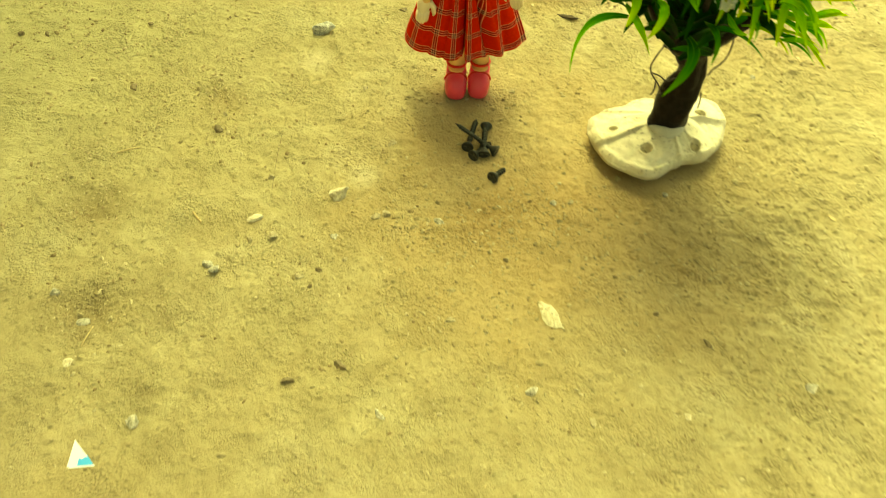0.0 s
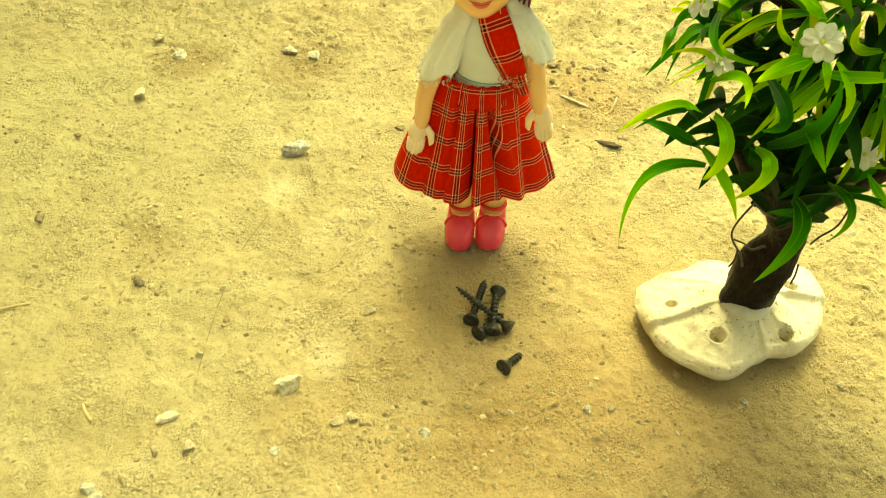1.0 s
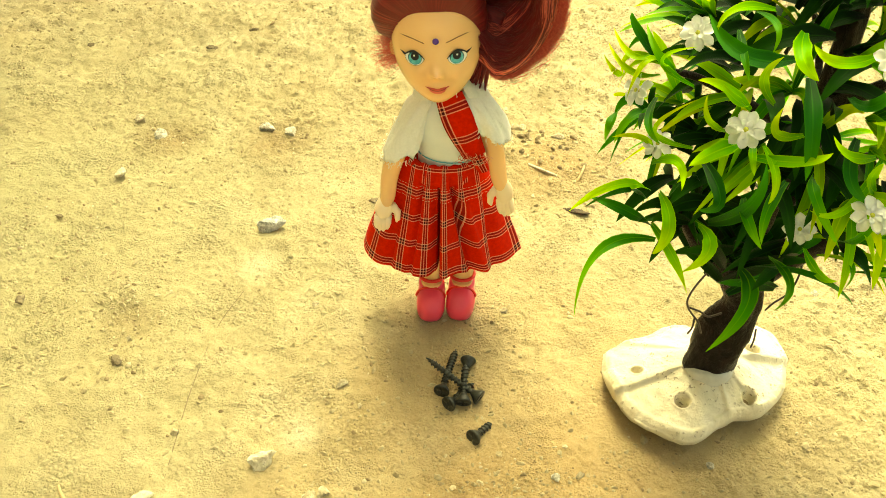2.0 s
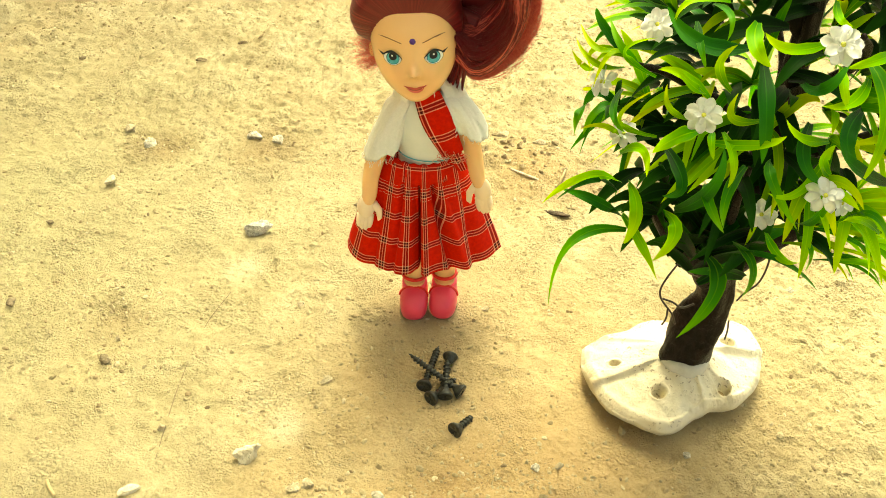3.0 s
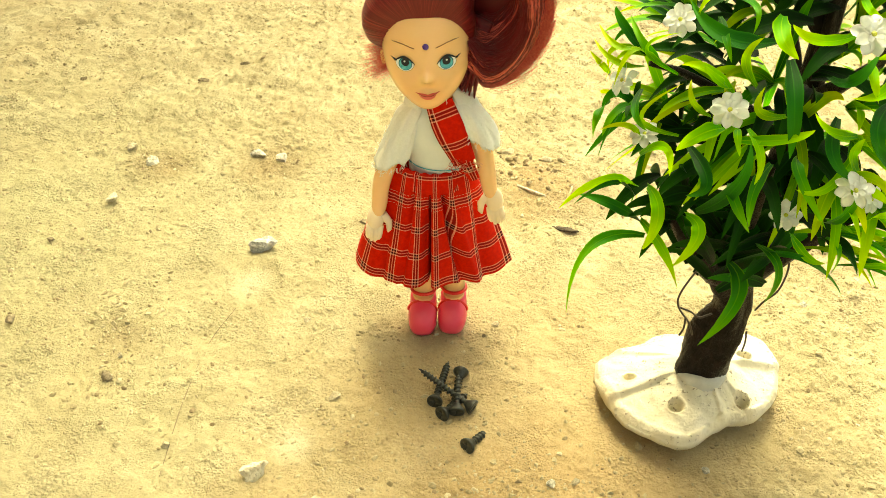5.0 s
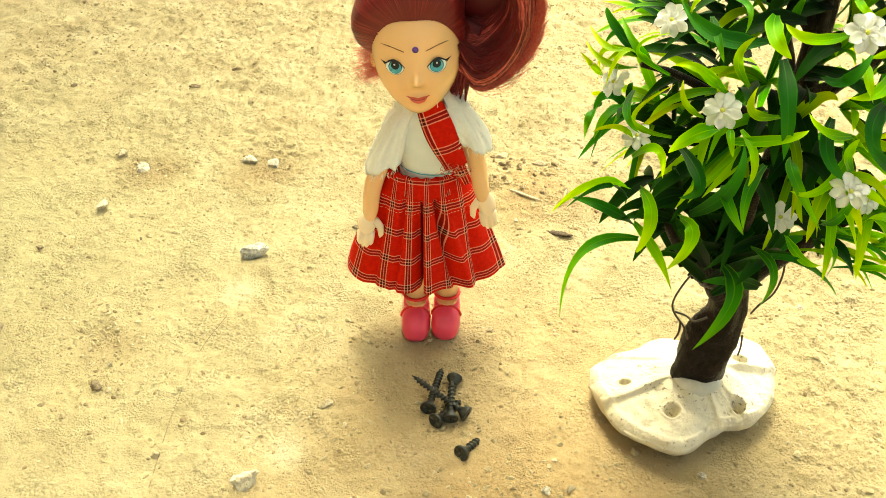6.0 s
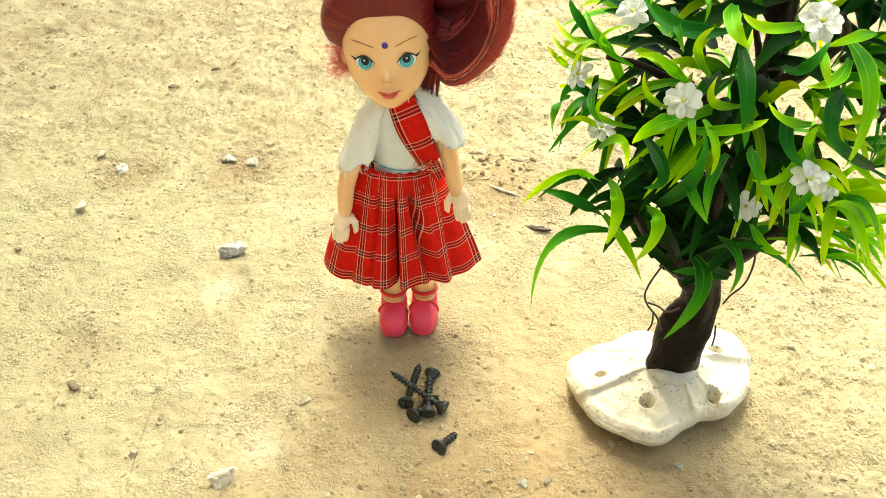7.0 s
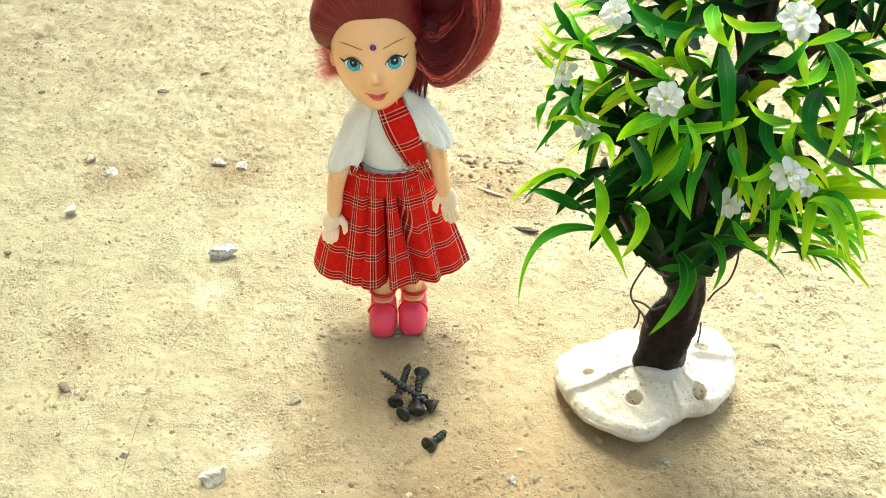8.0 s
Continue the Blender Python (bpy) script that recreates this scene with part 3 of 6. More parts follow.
BOUGHS = [((0.148, 0.402, 0.086), (0.134, 0.394, 0.096), (0.118, 0.387, 0.116), (0.104, 0.386, 0.138)),
          ((0.147, 0.402, 0.088), (0.161, 0.397, 0.102), (0.180, 0.394, 0.124), (0.194, 0.393, 0.132)),
          ((0.150, 0.402, 0.105), (0.142, 0.385, 0.125), (0.136, 0.368, 0.150), (0.134, 0.360, 0.172)),
          ((0.154, 0.404, 0.140), (0.172, 0.398, 0.155), (0.192, 0.392, 0.172), (0.210, 0.395, 0.180)),
          ((0.155, 0.404, 0.155), (0.135, 0.400, 0.172), (0.108, 0.396, 0.188), (0.090, 0.392, 0.195)),
          ((0.155, 0.404, 0.175), (0.162, 0.380, 0.200), (0.160, 0.360, 0.220), (0.152, 0.348, 0.232)),
          ((0.154, 0.404, 0.130), (0.160, 0.425, 0.150), (0.165, 0.445, 0.170), (0.160, 0.460, 0.190)),
          ((0.155, 0.404, 0.205), (0.135, 0.410, 0.225), (0.118, 0.410, 0.240), (0.105, 0.405, 0.250)),
          ((0.154, 0.404, 0.215), (0.170, 0.415, 0.235), (0.188, 0.418, 0.248), (0.200, 0.415, 0.255))]
for b in BOUGHS:
    bm = bmesh.new()
    stout = b[0][2] < 0.101
    tube(bm, spline(b, 6), scalars([0.0090, 0.0058, 0.0030, 0.0012] if stout else [0.0040, 0.0022, 0.0016, 0.0010], 6), 14, wobble=knotty)
    own(part("branch", bm, bark))
for b in (((0.134, 0.393, 0.106), (0.126, 0.388, 0.099), (0.1205, 0.385, 0.088), (0.1215, 0.385, 0.080), (0.1285, 0.387, 0.069), (0.132, 0.389, 0.060)),
          ((0.1225, 0.386, 0.079), (0.128, 0.387, 0.076), (0.133, 0.389, 0.071), (0.139, 0.391, 0.072)),
          ((0.126, 0.386, 0.073), (0.1265, 0.3865, 0.066), (0.1255, 0.387, 0.061)),
          ((0.163, 0.397, 0.112), (0.167, 0.394, 0.101), (0.1655, 0.392, 0.088), (0.1605, 0.392, 0.080), (0.159, 0.394, 0.073)),
          ((0.1598, 0.3975, 0.056), (0.1612, 0.3985, 0.048), (0.1620, 0.4005, 0.040))):
    bm = bmesh.new()
    tube(bm, spline(b, 6), 0.0005, 6)
    own(part("twig", bm, vine))

HEART = Vector((0.152, 0.405, 0.185))
SPREAD = Vector((0.078, 0.072, 0.085))
leaf_count = [0]


def blade(bm, base, bend, tip, width):
    """A lance-shaped blade with a folded midrib, from base over bend to tip."""
    base, bend, tip = Vector(base), Vector(bend), Vector(tip)
    uvl = bm.loops.layers.uv.verify()
    steps, across = 12, (-1.0, -0.5, 0.0, 0.5, 1.0)
    hint = ((base + bend * 2 + tip) / 4 - HEART).normalized() * 0.7 + Vector((0, -0.3, 0.7))
    rows = []
    k = leaf_count[0] = leaf_count[0] + 1
    twist = 0.9 * math.sin(k * 2.4)
    for i in range(steps + 1):
        t = i / steps
        p = base * (1 - t) ** 2 + bend * (2 * t * (1 - t)) + tip * t * t
        d = ((bend - base) * (1 - t) + (tip - bend) * t).normalized()
        n = hint - d * hint.dot(d)
        n = n.normalized() if n.length > 1e-6 else Vector((0, 0, 1))
        n = (Matrix.Rotation(twist * (t - 0.3), 3, d) @ n).normalized()
        s = d.cross(n)
        w = width * 0.50 * (min(1.0, 0.42 + 2.2 * t) * max(0.0, 1 - t ** 2.6) ** 0.8 + 0.015)
        w *= 1 + 0.05 * math.sin(k + 17 * t)
        rows.append([bm.verts.new(p + s * (w * q) + n * (abs(q) * w * 0.34 - 0.08 * w * math.sin(9 * t + k) * q)) for q in across])
    for i in range(steps):
        for j in range(4):
            f = bm.faces.new((rows[i][j], rows[i][j + 1], rows[i + 1][j + 1], rows[i + 1][j]))
            f.smooth = True
            for loop, (a, c) in zip(f.loops, ((j, i), (j + 1, i), (j + 1, i + 1), (j, i + 1))):
                loop[uvl].uv = (a / 4, c / steps)


def leaf(base, bend, tip, width, material):
    bm = bmesh.new()
    blade(bm, base, bend, tip, width)
    return own(part("leaf", bm, material))


leaf((0.098, 0.378, 0.125), (0.069, 0.380, 0.128), (0.067, 0.352, 0.103), 0.0048, leaf_mid)
leaf((0.094, 0.390, 0.141), (0.076, 0.374, 0.161), (0.062, 0.381, 0.134), 0.0041, leaf_lime)
leaf((0.097, 0.381, 0.129), (0.082, 0.369, 0.148), (0.070, 0.386, 0.138), 0.0051, leaf_deep)
leaf((0.093, 0.388, 0.138), (0.079, 0.353, 0.175), (0.068, 0.383, 0.135), 0.0024, leaf_deep)
leaf((0.095, 0.377, 0.150), (0.094, 0.327, 0.174), (0.097, 0.374, 0.120), 0.0056, leaf_lime)
leaf((0.096, 0.382, 0.130), (0.100, 0.345, 0.145), (0.112, 0.363, 0.110), 0.0048, leaf_lime)
leaf((0.108, 0.362, 0.148), (0.108, 0.319, 0.174), (0.109, 0.369, 0.116), 0.0053, leaf_lime)
leaf((0.132, 0.369, 0.120), (0.144, 0.360, 0.113), (0.120, 0.345, 0.096), 0.0068, leaf_mid)
leaf((0.133, 0.351, 0.144), (0.135, 0.316, 0.164), (0.145, 0.356, 0.111), 0.0032, leaf_mid)
leaf((0.135, 0.367, 0.124), (0.128, 0.301, 0.188), (0.172, 0.353, 0.120), 0.0025, leaf_deep)
leaf((0.141, 0.344, 0.155), (0.140, 0.322, 0.158), (0.151, 0.332, 0.152), 0.0032, leaf_lime)
leaf((0.153, 0.343, 0.155), (0.149, 0.317, 0.172), (0.156, 0.336, 0.144), 0.0021, leaf_mid)
leaf((0.163, 0.341, 0.165), (0.152, 0.307, 0.197), (0.191, 0.352, 0.132), 0.0025, leaf_lime)
leaf((0.165, 0.341, 0.167), (0.161, 0.312, 0.198), (0.190, 0.345, 0.144), 0.0025, leaf_mid)
leaf((0.110, 0.350, 0.193), (0.098, 0.335, 0.201), (0.095, 0.347, 0.185), 0.0055, leaf_lime)
leaf((0.106, 0.354, 0.195), (0.093, 0.340, 0.206), (0.096, 0.351, 0.210), 0.0023, leaf_yellow)
leaf((0.111, 0.352, 0.205), (0.097, 0.342, 0.222), (0.093, 0.355, 0.213), 0.0035, leaf_lime)
leaf((0.110, 0.353, 0.206), (0.102, 0.336, 0.216), (0.098, 0.351, 0.216), 0.0031, leaf_lime)
leaf((0.117, 0.350, 0.209), (0.103, 0.339, 0.225), (0.114, 0.346, 0.228), 0.0032, leaf_yellow)
leaf((0.127, 0.344, 0.202), (0.109, 0.330, 0.207), (0.116, 0.339, 0.215), 0.0032, leaf_yellow)
leaf((0.125, 0.350, 0.219), (0.123, 0.326, 0.216), (0.127, 0.331, 0.194), 0.0055, leaf_deep)
leaf((0.122, 0.358, 0.230), (0.114, 0.337, 0.232), (0.124, 0.340, 0.224), 0.0055, leaf_lime)
leaf((0.143, 0.350, 0.228), (0.124, 0.331, 0.231), (0.121, 0.345, 0.233), 0.0041, leaf_lime)
leaf((0.117, 0.347, 0.195), (0.119, 0.324, 0.198), (0.119, 0.333, 0.182), 0.0029, leaf_lime)
leaf((0.114, 0.348, 0.194), (0.108, 0.330, 0.203), (0.113, 0.336, 0.191), 0.0027, leaf_lime)
leaf((0.114, 0.348, 0.190), (0.124, 0.323, 0.204), (0.132, 0.331, 0.205), 0.0038, leaf_lime)
leaf((0.149, 0.339, 0.199), (0.132, 0.322, 0.207), (0.131, 0.333, 0.210), 0.0034, leaf_lime)
leaf((0.151, 0.339, 0.198), (0.139, 0.318, 0.185), (0.131, 0.329, 0.184), 0.0033, leaf_lime)
leaf((0.153, 0.338, 0.186), (0.138, 0.320, 0.203), (0.147, 0.329, 0.204), 0.0043, leaf_lime)
leaf((0.170, 0.342, 0.203), (0.159, 0.321, 0.212), (0.149, 0.329, 0.204), 0.0031, leaf_yellow)
leaf((0.157, 0.347, 0.223), (0.161, 0.322, 0.221), (0.158, 0.327, 0.190), 0.0064, leaf_lime)
leaf((0.110, 0.357, 0.153), (0.115, 0.321, 0.186), (0.115, 0.335, 0.197), 0.0052, leaf_deep)
leaf((0.089, 0.374, 0.166), (0.091, 0.335, 0.201), (0.095, 0.348, 0.174), 0.0036, leaf_lime)
leaf((0.098, 0.359, 0.184), (0.071, 0.358, 0.188), (0.094, 0.352, 0.208), 0.0022, leaf_yellow)
leaf((0.085, 0.386, 0.205), (0.072, 0.360, 0.211), (0.070, 0.398, 0.207), 0.0029, leaf_yellow)
leaf((0.079, 0.410, 0.181), (0.068, 0.357, 0.210), (0.068, 0.398, 0.196), 0.0026, leaf_yellow)
leaf((0.086, 0.379, 0.200), (0.071, 0.360, 0.207), (0.069, 0.398, 0.201), 0.0027, leaf_yellow)
leaf((0.092, 0.371, 0.204), (0.079, 0.357, 0.217), (0.078, 0.379, 0.219), 0.0032, leaf_mid)
leaf((0.095, 0.366, 0.204), (0.072, 0.365, 0.215), (0.092, 0.360, 0.222), 0.0024, leaf_lime)
leaf((0.114, 0.366, 0.233), (0.095, 0.356, 0.241), (0.096, 0.359, 0.227), 0.0035, leaf_lime)
leaf((0.121, 0.354, 0.223), (0.099, 0.340, 0.225), (0.094, 0.365, 0.231), 0.0061, leaf_deep)
leaf((0.105, 0.367, 0.225), (0.101, 0.342, 0.230), (0.106, 0.346, 0.219), 0.0027, leaf_mid)
leaf((0.109, 0.368, 0.231), (0.112, 0.343, 0.241), (0.111, 0.348, 0.228), 0.0023, leaf_mid)
leaf((0.080, 0.406, 0.170), (0.067, 0.356, 0.196), (0.072, 0.384, 0.166), 0.0039, leaf_mid)
leaf((0.157, 0.345, 0.219), (0.147, 0.323, 0.219), (0.140, 0.332, 0.216), 0.0042, leaf_lime)
leaf((0.148, 0.346, 0.222), (0.141, 0.326, 0.226), (0.148, 0.331, 0.215), 0.0036, leaf_lime)
leaf((0.137, 0.345, 0.216), (0.137, 0.325, 0.220), (0.146, 0.337, 0.229), 0.0045, leaf_deep)
leaf((0.101, 0.357, 0.182), (0.110, 0.326, 0.182), (0.101, 0.344, 0.169), 0.0048, leaf_deep)
leaf((0.090, 0.372, 0.171), (0.079, 0.346, 0.200), (0.073, 0.377, 0.174), 0.0023, leaf_yellow)
leaf((0.086, 0.377, 0.192), (0.077, 0.352, 0.196), (0.086, 0.356, 0.187), 0.0033, leaf_mid)
leaf((0.142, 0.341, 0.204), (0.132, 0.321, 0.200), (0.147, 0.327, 0.190), 0.0046, leaf_deep)
leaf((0.126, 0.342, 0.185), (0.114, 0.325, 0.186), (0.122, 0.334, 0.164), 0.0040, leaf_mid)
leaf((0.133, 0.340, 0.189), (0.124, 0.321, 0.198), (0.145, 0.329, 0.169), 0.0039, leaf_mid)
leaf((0.116, 0.347, 0.173), (0.111, 0.326, 0.180), (0.123, 0.335, 0.161), 0.0040, leaf_mid)
leaf((0.157, 0.342, 0.209), (0.142, 0.321, 0.211), (0.156, 0.328, 0.197), 0.0058, leaf_deep)
leaf((0.175, 0.341, 0.182), (0.148, 0.317, 0.202), (0.148, 0.329, 0.205), 0.0047, leaf_deep)
leaf((0.164, 0.349, 0.226), (0.150, 0.329, 0.234), (0.145, 0.336, 0.227), 0.0038, leaf_lime)
leaf((0.144, 0.357, 0.239), (0.136, 0.335, 0.242), (0.145, 0.342, 0.238), 0.0030, leaf_lime)
leaf((0.148, 0.341, 0.163), (0.147, 0.318, 0.178), (0.150, 0.327, 0.190), 0.0040, leaf_mid)
leaf((0.187, 0.355, 0.149), (0.154, 0.312, 0.192), (0.157, 0.328, 0.174), 0.0029, leaf_lime)
rng = random.Random(5)


def spray(point, aim, many, materials, size, slim=1.0):
    """A tuft of leaves that spring from one point and droop."""
    point, aim = Vector(point), Vector(aim).normalized()
    for i in range(many):
        away = (aim + Vector((rng.uniform(-1, 1), rng.uniform(-1, 1), rng.uniform(-0.8, 0.9)))).normalized()
        long = size * rng.uniform(0.7, 1.25)
        bend = point + away * long * 0.6 + Vector((0, 0, 0.010 * rng.uniform(0, 1)))
        tip = point + away * long + Vector((rng.uniform(-0.006, 0.006), rng.uniform(-0.006, 0.006), -0.014 * rng.uniform(-0.3, 1.2)))
        tip.x, tip.z = min(max(tip.x, 0.074), 0.226), max(tip.z, 0.108)
        leaf(point, bend, tip, rng.uniform(0.0036, 0.0055) * slim, rng.choice(materials))


for i in range(34):
    z = 1 - 2 * (i + 0.5) / 34
    a = i * 2.39996 + 0.4
    r = math.sqrt(1 - z * z)
    d = Vector((r * math.cos(a), r * math.sin(a), z))
    if d.z < -0.75:
        continue
    front = d.y < -0.25
    p = HEART + Vector((d.x * SPREAD.x, d.y * SPREAD.y, d.z * SPREAD.z)) * (0.40 if front else 0.66)
    spray(p, d + Vector((0, 0, 0.15)), 5 if front else 7, (leaf_mid, leaf_lime, leaf_lime, leaf_yellow) if front else (leaf_deep, leaf_mid, leaf_lime, leaf_yellow), 0.030 if front else 0.036)
for p, d in (((0.196, 0.388, 0.120), (1, -0.3, -0.1)), ((0.200, 0.392, 0.150), (1, -0.2, 0.1)), ((0.205, 0.39, 0.185), (1, -0.3, 0.2)), ((0.190, 0.37, 0.215), (0.8, -0.6, 0.4))):
    spray(p, d, 8, (leaf_mid, leaf_lime, leaf_lime, leaf_yellow), 0.032, 0.72)
spray((0.087, 0.386, 0.180), (-1.0, -0.2, -0.2), 7, (leaf_deep, leaf_mid, leaf_shaded), 0.019, 0.8)
spray((0.086, 0.380, 0.204), (-1.0, -0.3, 0.3), 6, (leaf_yellow, leaf_lime, leaf_deep), 0.022, 0.7)

for p, d in (((0.172, 0.356, 0.160), (0.5, -0.8, 0.1)), ((0.184, 0.362, 0.185), (0.7, -0.7, 0.2)), ((0.176, 0.372, 0.150), (0.8, -0.3, 0.5)), ((0.150, 0.345, 0.176), (0.2, -0.9, 0.2))):
    spray(p, d, 6, (leaf_lime, leaf_lime, leaf_yellow), 0.026)

# broad dark leaves low on the crown, over the trunk's fork, mostly shade-coloured
for k in range(40):
    base = Vector((0.139 + rng.uniform(-0.020, 0.020), 0.386 + rng.uniform(-0.008, 0.016), 0.094 + rng.uniform(0.0, 0.026)))
    aim = Vector((rng.uniform(-1.0, 1.0), rng.uniform(-0.35, 0.5), rng.uniform(0.15, 1.1))).normalized()
    ln = rng.uniform(0.026, 0.040)
    tip = base + aim * ln + Vector((0, 0, -0.008 * rng.random()))
    tip.z = max(tip.z, 0.106)
    leaf(base, base + aim * ln * 0.55 + Vector((0, -0.003, 0.006)), tip, rng.uniform(0.0058, 0.0088), (leaf_shaded, leaf_shaded, leaf_deep)[k % 3])
# thin leaves that fan out and droop at the low outer side
for k in range(14):
    base = Vector((0.166 + rng.uniform(-0.006, 0.018), 0.380 + rng.uniform(-0.010, 0.012), 0.119 + rng.uniform(-0.004, 0.010)))
    run = rng.uniform(0.020, 0.040)
    tip = base + Vector((run, rng.uniform(-0.010, 0.006), -rng.uniform(0.002, 0.020)))
    leaf(base, base + Vector((run * 0.55, -0.004, rng.uniform(0.003, 0.009))), tip, rng.uniform(0.0018, 0.0032), (leaf_yellow, leaf_mid, leaf_lime)[k % 3])

# the dense heart of the crown, its shade put into the leaf colour
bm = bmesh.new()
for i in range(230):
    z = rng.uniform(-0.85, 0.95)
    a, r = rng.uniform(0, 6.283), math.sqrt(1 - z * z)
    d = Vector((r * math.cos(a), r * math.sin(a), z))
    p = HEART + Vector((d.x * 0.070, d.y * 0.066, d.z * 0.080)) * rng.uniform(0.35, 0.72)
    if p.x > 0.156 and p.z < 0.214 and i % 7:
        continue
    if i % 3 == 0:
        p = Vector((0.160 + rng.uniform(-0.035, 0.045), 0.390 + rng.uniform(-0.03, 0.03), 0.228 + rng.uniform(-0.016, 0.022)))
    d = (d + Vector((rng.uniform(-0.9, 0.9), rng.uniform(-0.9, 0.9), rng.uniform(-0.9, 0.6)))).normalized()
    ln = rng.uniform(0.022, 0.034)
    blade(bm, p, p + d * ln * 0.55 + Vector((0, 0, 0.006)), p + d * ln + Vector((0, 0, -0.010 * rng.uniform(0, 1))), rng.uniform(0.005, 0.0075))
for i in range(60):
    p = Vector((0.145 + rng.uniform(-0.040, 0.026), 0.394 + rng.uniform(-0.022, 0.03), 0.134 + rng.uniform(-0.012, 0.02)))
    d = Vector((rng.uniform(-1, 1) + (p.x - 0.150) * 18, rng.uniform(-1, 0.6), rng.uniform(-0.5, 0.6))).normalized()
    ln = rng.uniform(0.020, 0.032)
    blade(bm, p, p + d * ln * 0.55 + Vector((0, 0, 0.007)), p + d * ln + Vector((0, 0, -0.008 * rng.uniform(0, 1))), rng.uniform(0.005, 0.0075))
# blades above the visible crown, added to shade the leaves below
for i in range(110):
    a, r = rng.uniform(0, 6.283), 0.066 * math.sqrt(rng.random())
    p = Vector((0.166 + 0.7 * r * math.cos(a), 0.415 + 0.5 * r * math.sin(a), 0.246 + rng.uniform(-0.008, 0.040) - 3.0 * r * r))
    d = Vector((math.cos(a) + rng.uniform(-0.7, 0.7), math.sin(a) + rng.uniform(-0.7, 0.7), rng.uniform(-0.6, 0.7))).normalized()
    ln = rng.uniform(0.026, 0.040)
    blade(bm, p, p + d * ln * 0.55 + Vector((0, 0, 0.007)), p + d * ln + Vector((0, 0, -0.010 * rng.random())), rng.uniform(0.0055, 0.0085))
tagged(own(part("inner_foliage", bm, leaf_shaded, None, "dense inner leaves, coloured dark like the crown's shade")), kind="stuff")


def petal_mesh():
    bm = bmesh.new()
    rows = []
    for i in range(7):
        t = i / 6
        w = 0.0019 * (0.30 + 0.85 * math.sin(min(1.0, t * 1.02) * 2.45)) if t < 1 else 0.0011
        rows.append([bm.verts.new((w * q, 0.0012 + 0.0062 * t - 0.0006 * abs(q) * t, 0.0010 * math.sin(t * 2.8) + 0.0006 * q * q)) for q in (-1, -0.5, 0, 0.5, 1)])
    for i in range(6):
        for j in range(4):
            bm.faces.new((rows[i][j], rows[i][j + 1], rows[i + 1][j + 1], rows[i + 1][j])).smooth = True
    bmesh.ops.solidify(bm, geom=bm.faces[:], thickness=0.0006)
    return bm


petal_data = [None]


def flower(place, facing, size=1.0, petals=8):
    bm = bmesh.new()
    ball(bm, (0, 0, 0.0012), (0.0010, 0.0010, 0.0010), 0, 12, 8)
    for k in range(9):
        a = k * 2.1
        tube(bm, [(0.0008 * math.cos(a), 0.0008 * math.sin(a), 0.001), (0.0022 * math.cos(a), 0.0022 * math.sin(a), 0.0026)], 0.00026, 5, 1)
    size *= 0.84
    eye = part("flower", bm, [flower_eye, petal_white], tree, "white blossom with rounded petals and a yellow-green eye")
    turn = (Vector(facing) + Vector((0, 0, 0.3))).to_track_quat("Z", "Y").to_matrix().to_4x4()
    eye.matrix_local = Matrix.Translation(Vector(place) - FOOT) @ turn @ Matrix.Rotation(rng.uniform(0, 3), 4, "Z") @ Matrix.Scale(size, 4)
    for k in range(petals):
        if petal_data[0] is None:
            p = part("petal", petal_mesh(), petal_white, eye)
            petal_data[0] = p.data
        else:
            p = new("petal", petal_data[0])
            p.parent = eye
        low = k % 2
        p.matrix_local = pose(0, 0, -0.0004 * low, rng.uniform(-6, 14) - 10 * low, rng.uniform(-8, 8), 360 * k / petals + rng.uniform(-6, 6))
    for k in range(5):
        p = new("petal", petal_data[0])
        p.parent = eye
        p.matrix_local = pose(0, 0, 0.0008, rng.uniform(18, 34), rng.uniform(-10, 10), 72 * k + rng.uniform(-14, 14)) @ Matrix.Scale(rng.uniform(0.52, 0.66), 4)


flower((0.107, 0.339, 0.206), (-0.25, -0.85, 0.5), 1.02, 9)
flower((0.088, 0.367, 0.179), (-0.5, -0.6, 0.75), 0.92, 8)
flower((0.140, 0.351, 0.158), (-0.2, -0.9, 0.35), 0.96, 8)
flower((0.146, 0.322, 0.189), (0.1, -0.75, 0.7), 1.05, 8)
flower((0.078, 0.371, 0.198), (-0.9, -0.45, 0.25), 0.98, 8)
flower((0.140, 0.333, 0.236), (-0.1, -0.85, 0.55), 1.05, 9)
flower((0.156, 0.330, 0.181), (0.3, -0.8, 0.2), 0.8, 8)
flower((0.092, 0.365, 0.224), (-0.4, -0.8, 0.4), 0.95, 8)
flower((0.190, 0.345, 0.188), (0.4, -0.8, 0.3), 0.95, 8)

# ---- the doll: one mesh ----
DOLL_MATS = [doll_skin, doll_hand_lit, shoe_pink, strap_red, sole_dark, cloth_white, bodice_white, plaid, hair, eye_white, iris_teal, ink, brow_brown, lip_red, bead_purple, hair_backlit, stitch_pink, iris_edge, lip_dark]
SKIN, HAND, SHOE, STRAP, SOLE, CLOTH, BODICE, PLAID, HAIR, EYE_W, IRIS, INK, BROW, LIP, BEAD, FRIZZ, STITCH, IRIS_EDGE, LIP_DARK = range(19)


